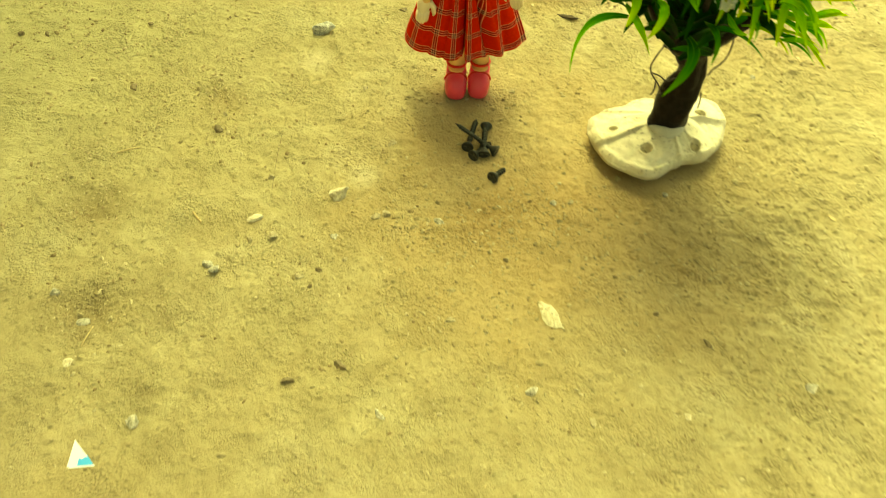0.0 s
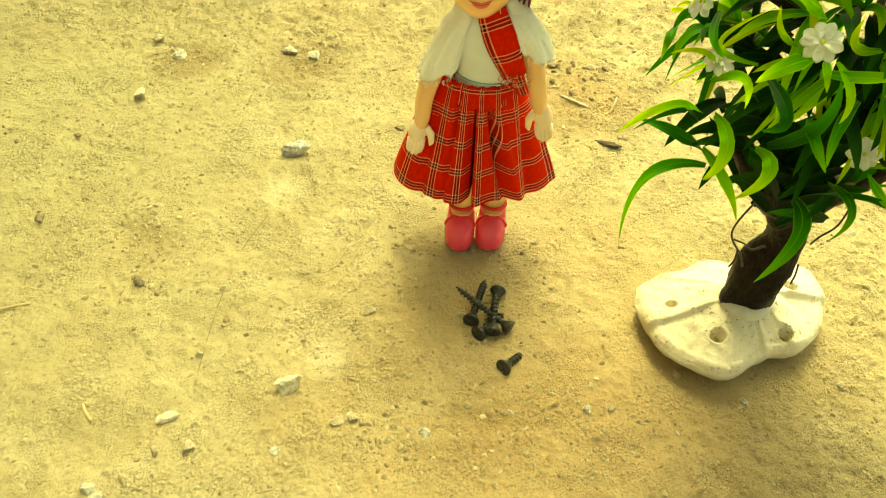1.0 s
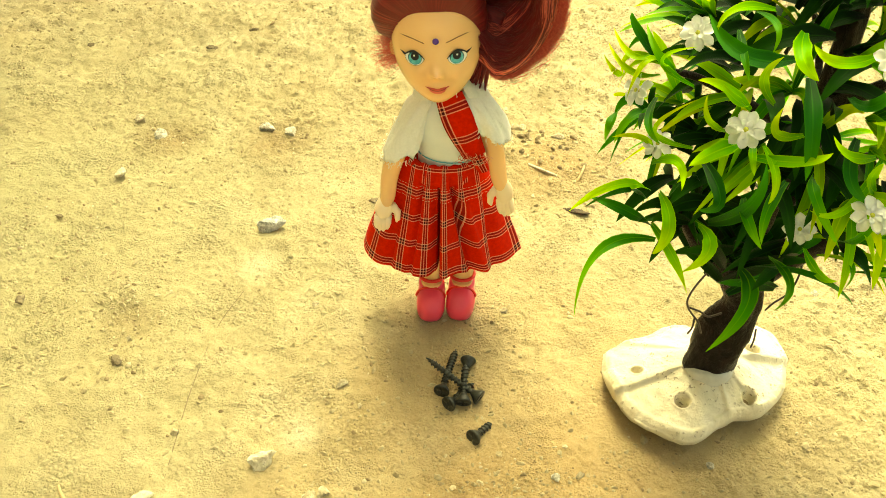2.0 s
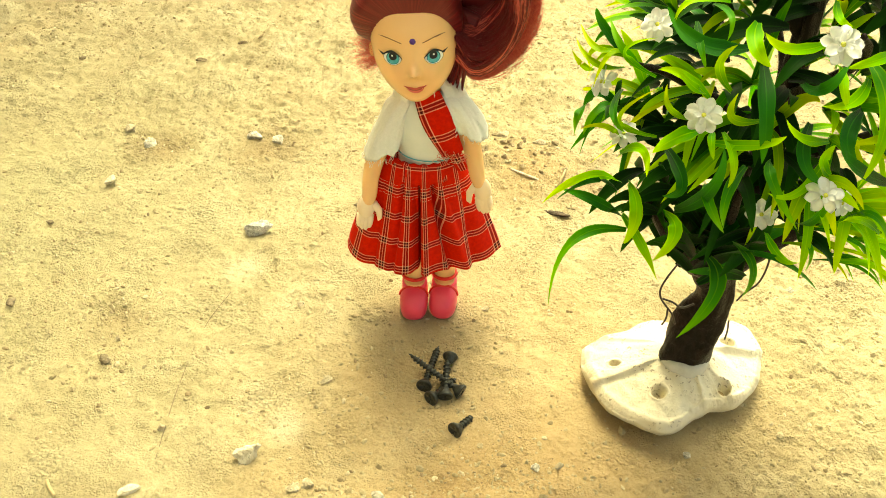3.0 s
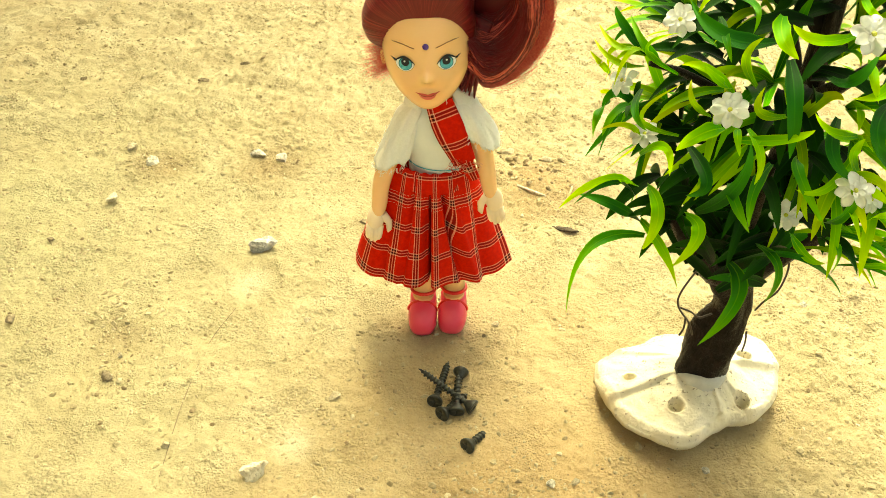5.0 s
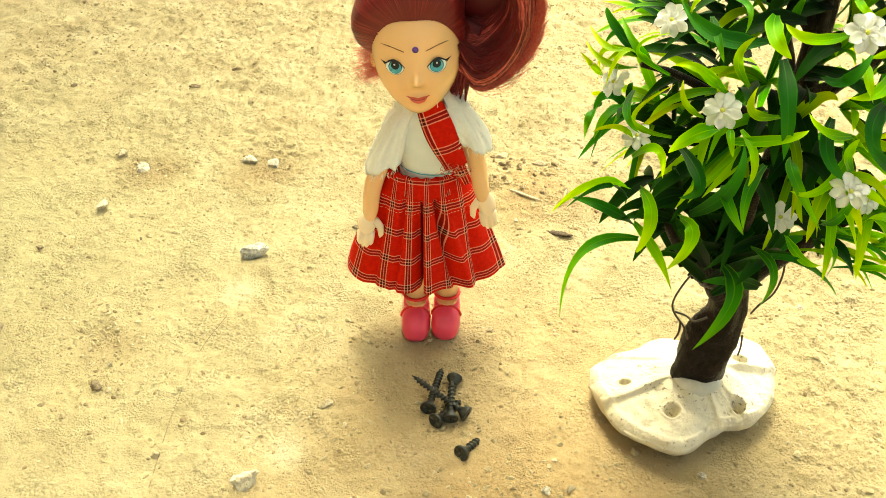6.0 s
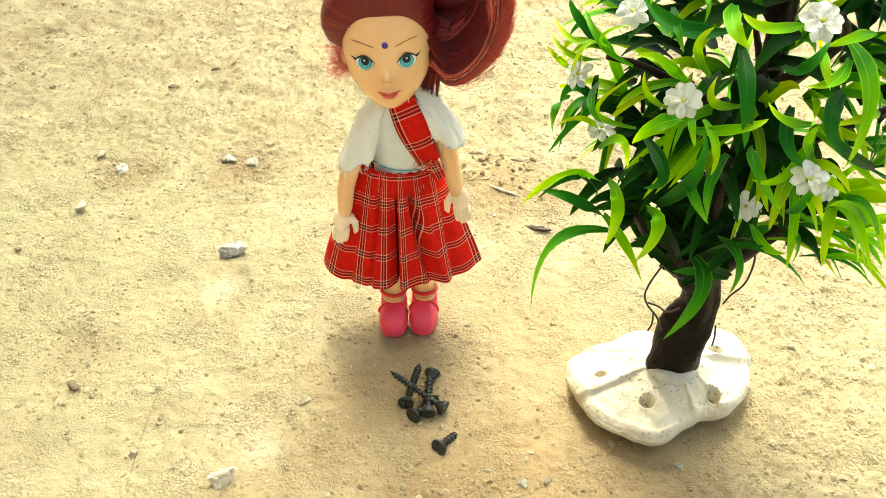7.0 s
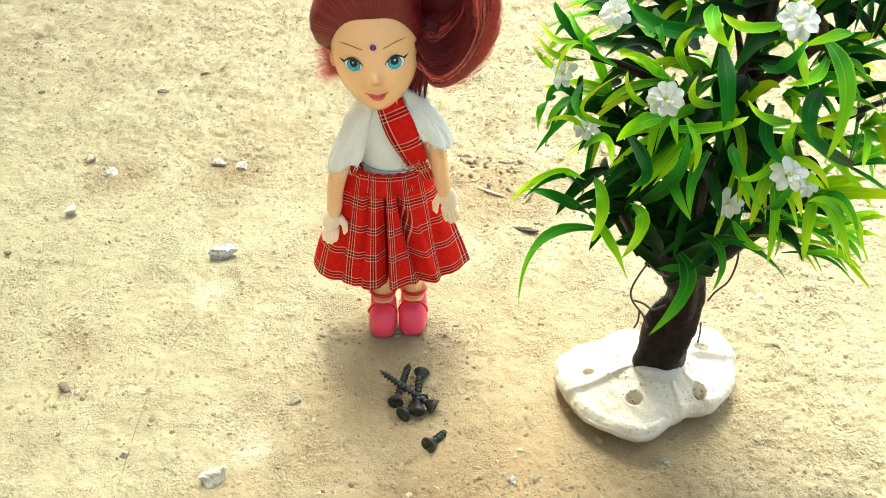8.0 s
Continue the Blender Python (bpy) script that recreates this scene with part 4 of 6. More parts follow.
def loft(bm, rings, mat, uv=None, close=True):
    """Skin rings of points; uv(i, k) gives each point's place on the cloth."""
    uvl = bm.loops.layers.uv.verify()
    made = [[bm.verts.new(p) for p in ring] for ring in rings]
    n = len(made[0])
    for i in range(len(made) - 1):
        for k in range(n if close else n - 1):
            k2 = (k + 1) % n
            f = bm.faces.new((made[i][k], made[i][k2], made[i + 1][k2], made[i + 1][k]))
            f.material_index, f.smooth = mat, True
            if uv:
                for loop, (a, b) in zip(f.loops, ((i, k), (i, k + 1), (i + 1, k + 1), (i + 1, k))):
                    loop[uvl].uv = uv(a, b)
    return made


def doll():
    bm = bmesh.new()
    r = random.Random(3)
    # shoes, soles, straps and legs
    for x0, y0, yaw in ((0.0014, 0.4490, 3), (0.0182, 0.4515, -3)):
        spin = Matrix.Rotation(radians(yaw), 3, "Z")

        def toe(c):
            """A broad blunt toe on a flat sole, lower and narrower to the heel."""
            p = 3.2
            k = (abs(c.x) ** p + abs(c.y) ** p + abs(c.z) ** p) ** (-1 / p)
            x, y, z = c.x * k, c.y * k, max(c.z * k, -0.70)
            x *= 1.0 - 0.14 * max(0.0, y) - 0.13 * max(0.0, z) ** 1.5
            y *= 1.0 - 0.10 * max(0.0, z)
            return Vector((x, y - 0.12 * abs(y) * (1 - x * x) * (y < 0), z * (1.0 - 0.42 * max(0.0, -y) ** 2 if z > 0 else 1.0)))
        ball(bm, (x0, y0, 0.0084), (0.0080, 0.0122, 0.0098), SHOE, 40, 28, toe, spin)
        ball(bm, (x0, y0, 0.0020), (0.0070, 0.0104, 0.0020), SOLE, 28, 8, None, spin)
        tube(bm, [(x0, y0 + 0.0040, 0.010), (x0, y0 + 0.0040, 0.0165), (x0, y0 + 0.0038, 0.0185)], [0.0076, 0.0072, 0.0070], 20, SHOE)
        tube(bm, [(x0, y0 + 0.0035, 0.016), (x0, y0 + 0.003, 0.0225)], [0.0060, 0.0058], 20, SKIN)
        tube(bm, [(x0 + 0.0066 * math.cos(a), y0 + 0.003 + 0.0066 * math.sin(a), 0.0240 - 0.0006 * math.sin(a)) for a in [i * 0.2618 for i in range(25)]], 0.0010, 8, STRAP, caps=False)
        arch = [(x0 + 0.0078 * math.cos(a), y0 - 0.0020, 0.0115 + 0.0068 * math.sin(a)) for a in [i * math.pi / 12 for i in range(13)]]
        tube(bm, arch, 0.0009, 6, STRAP)
        tube(bm, [(x0, y0 + 0.003, 0.020), (x0, y0 + 0.003, 0.034), (x0 - 0.0005, y0 + 0.002, 0.055)], [0.0058, 0.0063, 0.0078], 20, SKIN)
    # skirt: flat panels between a few deep pleats, flaring from the waist to a hem with six soft corners
    around, down = 560, 48
    corners = [(0.0475, 0.4570), (0.0395, 0.4660), (0.0200, 0.4745), (-0.0070, 0.4745), (-0.0275, 0.4640), (-0.0362, 0.4525),
               (-0.0285, 0.4405), (-0.0115, 0.4312), (0.0080, 0.4312), (0.0270, 0.4372), (0.0410, 0.4460)]
    outline = spline([(x, y, 0) for x, y in corners] + [(*corners[0], 0)], 24)
    hem_centre = Vector((0.0062, 0.4530, 0))
    bearing = sorted((math.atan2(p.y - hem_centre.y, p.x - hem_centre.x) % (2 * math.pi), (p - hem_centre).length) for p in outline[:-1])
    at_angle, at_reach = np.array([b[0] for b in bearing]), np.array([b[1] for b in bearing])

    def reach_at(a):
        return float(np.interp(a % (2 * math.pi), np.concatenate([at_angle - 2 * math.pi, at_angle, at_angle + 2 * math.pi]), np.tile(at_reach, 3)))

    def near(a, at, wide, power=2):
        return math.exp(-(abs((a - at + math.pi) % (2 * math.pi) - math.pi) / wide) ** power)

    rings, slants = [], []
    for i in range(down + 1):
        t = i / down
        ring = []
        for k in range(around):
            a = 2 * math.pi * k / around
            flare = t ** 0.92
            c = Vector((0.0050, 0.4525, 0)).lerp(hem_centre, t)
            waist = 1.0 / math.sqrt((math.cos(a) / 0.0200) ** 2 + (math.sin(a) / 0.0145) ** 2)
            reach_here = waist + (reach_at(a) - waist) * flare
            open_ = float(smooth_step((t - 0.06) / 0.5))
            # the middle pleat: one panel lies over the other, with a dark gap between
            off = (a - (4.745 - 0.03 * t) + math.pi) % (2 * math.pi) - math.pi
            reach_here += 0.0016 * open_ * near(a, 4.84, 0.10) - (0.0140 * open_ * math.exp(-(off / (0.045 if off < 0 else 0.016)) ** 2))
            reach_here -= 0.0042 * open_ * near(a, 4.62, 0.10)
            # slanting fold where the hand presses the cloth, and soft folds at the other panels
            reach_here -= 0.0080 * near(a, 5.06 + 0.50 * t, 0.075 + 0.03 * t) * float(smooth_step((t - 0.05) / 0.3)) * (1 - 0.55 * t)
            reach_here += 0.0030 * near(a, 5.28 + 0.44 * t, 0.10) * float(smooth_step((t - 0.1) / 0.4)) * (1 - 0.4 * t)
            reach_here -= 0.0034 * near(a, 4.22 - 0.10 * t, 0.055) * float(smooth_step((t - 0.02) / 0.25)) * (1 - 0.45 * t)
            reach_here -= 0.0022 * near(a, 3.72, 0.07) * open_ + 0.0020 * near(a, 5.95, 0.08) * open_
            reach_here += 0.0007 * t * math.sin(9 * a + 1.0) + 0.0006 * noise.noise((3 * math.cos(a), 3 * math.sin(a), 3 * t))
            if math.sin(a) > 0:
                reach_here += 0.0018 * t * math.sin(7 * a)
            z = 0.1075 - 0.0645 * t ** 1.02 + 0.0030 * (1 - t) * max(0.0, math.sin(a)) + 0.0006 * t * math.sin(5 * a + 0.5)
            ring.append((c.x + reach_here * math.cos(a), c.y + reach_here * math.sin(a), z))
        rings.append(ring)
        slants.append(0.0700 * t)
    rings.append([(0.0062 + (x - 0.0062) * 0.985, 0.4530 + (y - 0.4530) * 0.975, z + 0.0007) for x, y, z in rings[-1]])
    slants.append(0.0702)
    inner = [[(0.0062 + (x - 0.0062) * 0.955, 0.4530 + (y - 0.4530) * 0.955, z + 0.001) for x, y, z in ring] for ring in rings[down - 1:4:-6]]
    slants += [0.06] * len(inner)
    loft(bm, rings + inner, PLAID, lambda i, k: (k / around * 0.2145 + 0.0052, slants[i] + 0.0062))
    # waistband with its line of stitches
    band = []
    for z, g in ((0.1000, 1.085), (0.1040, 1.045), (0.1092, 1.00), (0.1106, 0.93), (0.1098, 0.84)):
        band.append([(0.0050 + 0.0200 * g * math.cos(a), 0.4525 + 0.0145 * g * math.sin(a), z - 0.0004 * math.sin(23 * a) - 0.0022 * max(0.0, -math.sin(a))) for a in [2 * math.pi * k / 160 for k in range(160)]])
    loft(bm, band, PLAID, lambda i, k: (k / 160 * 0.2145 + 0.0052, 0.0920 + i * 0.0022))
    for row, gap_k in ((9, 0), (14, 3)):
        for k in range(286 + gap_k, 556, 7):
            ends = []
            for m in (k, k + 2, k + 4):
                p = Vector(rings[row][m])
                away = Vector((p.x - 0.0055, p.y - 0.4528, 0)).normalized()
                ends.append(p + away * 0.00025)
            tube(bm, ends, 0.00013, 4, STITCH)
    # bodice
    body = []
    for z, rx, ry in ((0.100, 0.0155, 0.0125), (0.110, 0.0155, 0.0128), (0.118, 0.0162, 0.0138), (0.127, 0.0165, 0.0142), (0.135, 0.0160, 0.0130), (0.141, 0.0135, 0.0108), (0.1455, 0.0085, 0.0080), (0.150, 0.0062, 0.0062)):
        body.append([(0.0090 + rx * math.cos(a), 0.4530 + ry * math.sin(a), z) for a in [2 * math.pi * k / 48 for k in range(48)]])
    loft(bm, body[:7], BODICE)
    tube(bm, [(0.009, 0.453, 0.138), (0.0085, 0.4525, 0.158)], [0.0068, 0.0064], 20, SKIN)
    # seam line on the bodice
    tube(bm, [(0.0090 + 0.0160 * math.cos(a), 0.4530 + 0.0133 * math.sin(a), 0.1100) for a in [3.5 + i * 0.12 for i in range(21)]], 0.00028, 6, IRIS)
    # open overshirt: yoke and two loose sleeves
    for side in (-1, 1):
        sleeve = []
        top, end = ((0.0000, 0.4510, 0.1460), (-0.0130, 0.4440, 0.1130)) if side < 0 else ((0.0185, 0.4510, 0.1460), (0.0272, 0.4470, 0.1270))
        for i in range(19):
            t = i / 18
            c = Vector(top).lerp(Vector(end), t) + Vector((side * 0.0016 * math.sin(t * 2.8), 0, 0))
            rad = ((0.0074 if side < 0 else 0.0082) + 0.0024 * t) * min(1.0, 0.30 + t * 3.0)
            ring = []
            for k in range(64):
                a = 2 * math.pi * k / 64
                q = rad * (1 + 0.09 * t * math.sin(5 * a + side) + 0.06 * math.sin(3 * a + 3 * t) + 0.13 * noise.noise((2.2 * math.cos(a), 2.2 * math.sin(a), 2.4 * t + side)) + 0.10 * noise.noise((5 * math.cos(a), 5 * math.sin(a), 4 * t + side)))
                fray = 0.0012 * r.uniform(-1, 1) if i == 18 else 0
                ring.append((c.x + q * math.cos(a) * 0.92, c.y + q * math.sin(a) * 1.02, c.z + fray + side * -(0.26 if side < 0 else 0.42) * q * math.cos(a)))
            sleeve.append(ring)
        sleeve += [[(c.x + (p[0] - c.x) * 0.90, c.y + (p[1] - c.y) * 0.90, p[2] + 0.001) for p in sleeve[-1]]]
        loft(bm, sleeve, CLOTH)
        for k in range(60 if side < 0 else 34):
            a = r.uniform(0, 6.28)
            p = Vector(end) + Vector((0.0095 * math.cos(a), 0.0098 * math.sin(a), -side * 0.0024 * math.cos(a)))
            away = Vector((math.cos(a), math.sin(a), -0.4)) * r.uniform(0.0004, 0.0016)
            fall = Vector((r.uniform(-0.001, 0.001), 0, -r.uniform(0.0008, 0.0030)))
            tube(bm, spline([p, p + away + fall * 0.3, p + away * 0.6 + fall * 0.8, p + away * r.uniform(0, 2) + fall], 3), 0.00010, 4, CLOTH)
        # threads that stand off the ragged fold down the sleeve
        for k in range(26 if side < 0 else 8):
            t = r.uniform(0.25, 1.0)
            a = r.uniform(3.0, 4.4) if side < 0 else r.uniform(5.0, 6.4)
            p = Vector(sleeve[int(t * 17)][int(a / 6.2832 * 64) % 64])
            away = Vector((math.cos(a), math.sin(a), r.uniform(-0.8, 0.6))) * r.uniform(0.0008, 0.0022)
            tube(bm, spline([p, p + away, p + away * 0.8 + Vector((r.uniform(-0.001, 0.001), 0, -r.uniform(0.001, 0.003))), p + Vector((r.uniform(-0.001, 0.001), -0.0004, -r.uniform(0.002, 0.005)))], 3), 0.00009, 4, CLOTH)
    yoke = []
    for z, rx, ry in ((0.1345, 0.0182, 0.0130), (0.140, 0.0178, 0.0126), (0.1445, 0.0150, 0.0112), (0.1480, 0.0105, 0.0092), (0.1500, 0.0078, 0.0078)):
        yoke.append([(0.0090 + rx * math.cos(a), 0.4530 + ry * math.sin(a), z + 0.0008 * math.sin(7 * a)) for a in [5.30 + i * (2 * math.pi - 1.20) / 40 for i in range(41)]])
    loft(bm, yoke, CLOTH, None, False)
    for k in range(16):
        a = r.uniform(2.6, 6.0)
        p = Vector((0.009 + 0.010 * math.cos(a), 0.452 + 0.009 * math.sin(a), 0.1485))
        tube(bm, [p, p + Vector((0.003 * math.cos(a), 0.003 * math.sin(a), r.uniform(-0.0005, 0.003))), p + Vector((0.005 * math.cos(a) + r.uniform(-0.002, 0.002), 0.005 * math.sin(a), r.uniform(-0.003, 0.001)))], 0.00009, 4, CLOTH)
    # sash from the neck to the waist
    sash = []
    for i in range(17):
        t = i / 16
        c = Vector((0.0085, 0.4395, 0.1465)).lerp(Vector((0.0215, 0.4375, 0.1165)), t) + Vector((0, -0.0022 * math.sin(t * 3.0), 0))
        half = 0.0062 + 0.0010 * math.sin(t * 4)
        across = Vector((0.92, 0.10, 0.38))
        jag = 0.0008 * r.uniform(-1, 1) if i == 16 else 0
        row = [c + across * (half * q) + Vector((0, 0.0012 * q * q + 0.0004 * math.sin(6 * t + 3 * q), jag)) for q in (-1, -0.5, 0, 0.5, 1)]
        sash.append(row + [p + Vector((0, 0.0008, 0)) for p in row[::-1]])
    loft(bm, sash, PLAID, lambda i, k: (0.0058 + 0.0031 * (k if k < 5 else 9 - k), i * 0.0021 + 0.001))
    tail = []
    for i in range(9):
        t = i / 8
        c = Vector((0.0215, 0.4378, 0.1175)).lerp(Vector((0.0265, 0.4420, 0.1040)), t)
        row = [c + Vector((0.0036 * q * (1 - 0.3 * t), 0.001 * q * q, 0.001 * q)) for q in (-1, -0.5, 0, 0.5, 1)]
        tail.append(row + [p + Vector((0, 0.0008, 0)) for p in row[::-1]])
    loft(bm, tail, PLAID, lambda i, k: (0.002 + 0.002 * (k if k < 5 else 9 - k), i * 0.0018))
    for k in range(44):
        p = Vector((0.0215 + r.uniform(-0.006, 0.006), 0.4366, 0.1175 + r.uniform(-0.003, 0.002)))
        d = Vector((r.uniform(-0.004, 0.004), -0.0006, -r.uniform(0.0, 0.0045)))
        bow = Vector((r.uniform(-0.002, 0.002), -0.0010, r.uniform(-0.001, 0.0015)))
        tube(bm, spline([p, p + d * 0.4 + bow, p + d * 0.8 + bow * 0.7, p + d], 3), 0.00011, 4, STITCH if k % 3 == 0 else PLAID)
    # arms and open hands
    for side, path, knuckle, fingers in (
            (-1, ((-0.0100, 0.4465, 0.126), (-0.0155, 0.4435, 0.112), (-0.0190, 0.4410, 0.099), (-0.0200, 0.4390, 0.088)), (-0.0218, 0.4375, 0.0815), Vector((-0.10, -0.22, -0.97))),
            (1, ((0.0235, 0.4480, 0.134), (0.0292, 0.4460, 0.121), (0.0322, 0.4435, 0.110), (0.0342, 0.4410, 0.101)), (0.0368, 0.4395, 0.0950), Vector((0.16, -0.20, -0.96)))):
        arm = spline((*path, knuckle), 5)
        tube(bm, arm, scalars([0.0054, 0.0048, 0.0042, 0.0037, 0.0026], 5), 20, SKIN)
        aim = fingers.normalized()
        out = Vector((-side, 0.1, 0.0))
        wide = (out - aim * out.dot(aim)).normalized()
        thick = aim.cross(wide)
        turn = Matrix((wide, thick, aim)).transposed()
        ball(bm, knuckle, (0.0045, 0.0033, 0.0066), HAND, 20, 14, None, turn)
        for k in range(4):
            root = Vector(knuckle) + wide * (0.0026 - 0.0017 * k) + aim * 0.0042
            ln = (0.0068, 0.0082, 0.0080, 0.0066)[k]
            spread = wide * (0.0001 - 0.0001 * k)
            tube(bm, [root, root + aim * ln * 0.6 + spread, root + aim * ln + spread * 1.2 + thick * side * 0.0006, root + aim * (ln + 0.0011) + spread * 1.2], [0.0019, 0.0017, 0.0013, 0.0004], 10, HAND)
        root = Vector(knuckle) + wide * 0.0034 - aim * 0.002
        tube(bm, [root, root + wide * 0.0034 + aim * 0.0035, root + wide * 0.0040 + aim * 0.0075, root + wide * 0.0035 + aim * 0.0092], [0.0024, 0.0019, 0.0014, 0.0004], 10, HAND)
    # head
    centre = Vector((0.0018, 0.4535, 0.1705))
    lean = Matrix.Rotation(radians(-4), 3, "Y") @ Matrix.Rotation(radians(3), 3, "Z") @ Matrix.Rotation(radians(-11), 3, "X")
    size = Vector((0.0200, 0.0205, 0.0308))

    def skull(c):
        x, y, z = c
        if y < 0 or z > 0:
            p = 2.45
            k = (abs(x) ** p + abs(y) ** p + abs(z) ** p) ** (-1 / p)
            x, y, z = x * k, y * k, z * k
        low = max(0.0, -z)
        x *= 1 - 0.10 * low - 0.33 * low ** 3
        y *= (0.94 if y < 0 else 1.0) * (1 - 0.10 * low ** 2)
        if y < 0:
            y -= 0.30 * math.exp(-(x / 0.088) ** 2 - ((z + 0.41) / (0.085 if z > -0.41 else 0.036)) ** 2) + 0.07 * math.exp(-((abs(x) - 0.10) / 0.05) ** 2 - ((z + 0.43) / 0.05) ** 2) + 0.022 * math.exp(-(x / 0.10) ** 2 - ((z + 0.24) / 0.14) ** 2)
            y += 0.060 * math.exp(-((abs(x) - 0.46) / 0.2) ** 2 - ((z + 0.13) / 0.14) ** 2)
            y -= 0.05 * math.exp(-((abs(x) - 0.50) / 0.2) ** 2 - ((z + 0.48) / 0.16) ** 2)
            y += 0.05 * math.exp(-(x / 0.28) ** 2 - ((z + 0.56) / 0.05) ** 2) + 0.04 * math.exp(-(x / 0.2) ** 2 - ((z + 0.77) / 0.05) ** 2)
            y -= 0.045 * math.exp(-(x / 0.22) ** 2 - ((z + 0.65) / 0.07) ** 2) + 0.07 * math.exp(-(x / 0.25) ** 2 - ((z + 0.9) / 0.12) ** 2)
        return Vector((x, y, z))

    face = bmesh.new()
    ball(face, (0, 0, 0), size, 0, 96, 72, skull)
    from mathutils.bvhtree import BVHTree
    tree_of_face = BVHTree.FromBMesh(face)
    face.free()
    ball(bm, centre, size, SKIN, 96, 72, skull, lean)

    def painted(outline, lift, mat):
        """A flat patch of paint laid on the face; outline in metres right and up of the head's middle."""
        mid = Vector((sum(p[0] for p in outline), sum(p[1] for p in outline))) / len(outline)
        rows = []
        for f in (0.0, 0.35, 0.7, 1.0):
            row = []
            for p in outline:
                q = mid.lerp(Vector(p), f)
                hit, normal, _, _ = tree_of_face.ray_cast(Vector((q.x, -0.1, q.y)), Vector((0, 1, 0)))
                if hit is None:
                    hit, normal = Vector((q.x, 0, q.y)), Vector((0, -1, 0))
                row.append(bm.verts.new(centre + lean @ (hit + Vector((0, -lift, 0)))))
                if f == 0:
                    break
            rows.append(row)
        n = len(outline)
        for i in range(3):
            for k in range(n):
                k2 = (k + 1) % n
                f = bm.faces.new((rows[0][0], rows[1][k], rows[1][k2]) if i == 0 else (rows[i][k], rows[i + 1][k], rows[i + 1][k2], rows[i][k2]))
                f.material_index, f.smooth = mat, True

    def oval(cx, cz, a, b, n=28, tilt=0.0, pinch=0.0):
        pts = []
        for k in range(n):
            t = 2 * math.pi * k / n
            x, z = a * math.cos(t), b * math.sin(t) * (1 - pinch * abs(math.cos(t)) ** 3)
            pts.append((cx + x * math.cos(tilt) - z * math.sin(tilt), cz + x * math.sin(tilt) + z * math.cos(tilt)))
        return pts

    def strip(top, bottom, lift, mat):
        for i in range(len(top) - 1):
            painted([top[i], top[i + 1], bottom[i + 1], bottom[i]], lift, mat)

    for side in (-1, 1):
        ex, ez, tilt = side * 0.0092, -0.0052, side * 0.13

        def lid(x):
            """The upper lid's edge over the eye, higher at the outer corner."""
            return ez + 0.0023 * (1 - ((x - ex) / 0.0046) ** 2) + side * 0.17 * (x - ex)

        def under_lid(outline):
            return [(x, min(z, lid(x))) for x, z in outline]

        painted(under_lid(oval(ex, ez - 0.0002, 0.00412, 0.00324, 36, tilt, 0.22)), 0.00016, INK)
        painted(under_lid(oval(ex, ez - 0.0002, 0.0040, 0.0031, 36, tilt, 0.22)), 0.00030, EYE_W)
        painted(under_lid(oval(ex - side * 0.0002, ez - 0.0001, 0.0030, 0.0029, 36)), 0.00044, IRIS_EDGE)
        painted(under_lid(oval(ex - side * 0.0002, ez - 0.0003, 0.0027, 0.0025, 36)), 0.00050, IRIS)
        painted(under_lid(oval(ex - side * 0.0002, ez + 0.0006, 0.0018, 0.0018, 28)), 0.00056, INK)
        # white dot painted on as the eye's highlight
        painted(oval(ex - 0.0001, ez + 0.0009, 0.00045, 0.00045, 12), 0.00068, EYE_W)
        along = [ex + 0.0044 * (k / 8 - 1) for k in range(17)]
        strip([(x, lid(x) + 0.00110 * (1 - 0.6 * abs(x - ex) / 0.0044)) for x in along], [(x, lid(x) - 0.0001) for x in along], 0.00062, INK)
        painted([(ex + side * 0.0036, ez + 0.0018), (ex + side * 0.0063, ez + 0.0031), (ex + side * 0.0044, ez + 0.0010)], 0.00050, INK)
        brow = [(side * x, z) for x, z in ((0.0046, 0.0016), (0.0070, 0.0026), (0.0100, 0.0038), (0.0130, 0.0046), (0.0150, 0.0047), (0.0130, 0.0043), (0.0100, 0.0034), (0.0070, 0.0021), (0.0047, 0.0012))]
        painted(brow, 0.0003, BROW)
    us = [k / 8 - 1 for k in range(17)]
    part_line = [-0.0209 + 0.0022 * u * u for u in us]
    upper = [(0.0055 * u, z + 0.0015 * (1 - u * u) * (1 - 0.3 * math.exp(-(u / 0.2) ** 2))) for u, z in zip(us, part_line)]
    strip(upper, [(0.0055 * u, z - 0.0001) for u, z in zip(us, part_line)], 0.00025, LIP)
    strip([(0.0048 * u, z + 0.0001) for u, z in zip(us, part_line)], [(0.0048 * u, z - 0.0003 * (1 - u * u) - 0.0001) for u, z in zip(us, part_line)], 0.00042, LIP_DARK)
    lower = [(0.0040 * u, -0.0211 + 0.0012 * u * u) for u in us]
    strip(lower, [(0.0040 * u, -0.0211 + 0.0012 * u * u - 0.0021 * (1 - u * u) ** 0.8 - 0.0001) for u in us], 0.00034, LIP)
    hit, _, _, _ = tree_of_face.ray_cast(Vector((0.0003, -0.1, 0.0022)), Vector((0, 1, 0)))
    ball(bm, centre + lean @ (hit + Vector((0, -0.0004, 0))), (0.0014, 0.0010, 0.0014), BEAD, 16, 12)
    ball(bm, centre + lean @ Vector((-0.0200, 0.004, -0.0065)), (0.0020, 0.0034, 0.0044), SKIN, 14, 10)
    ball(bm, centre + lean @ Vector((0.0200, 0.004, -0.0065)), (0.0016, 0.0034, 0.0044), SKIN, 14, 10)
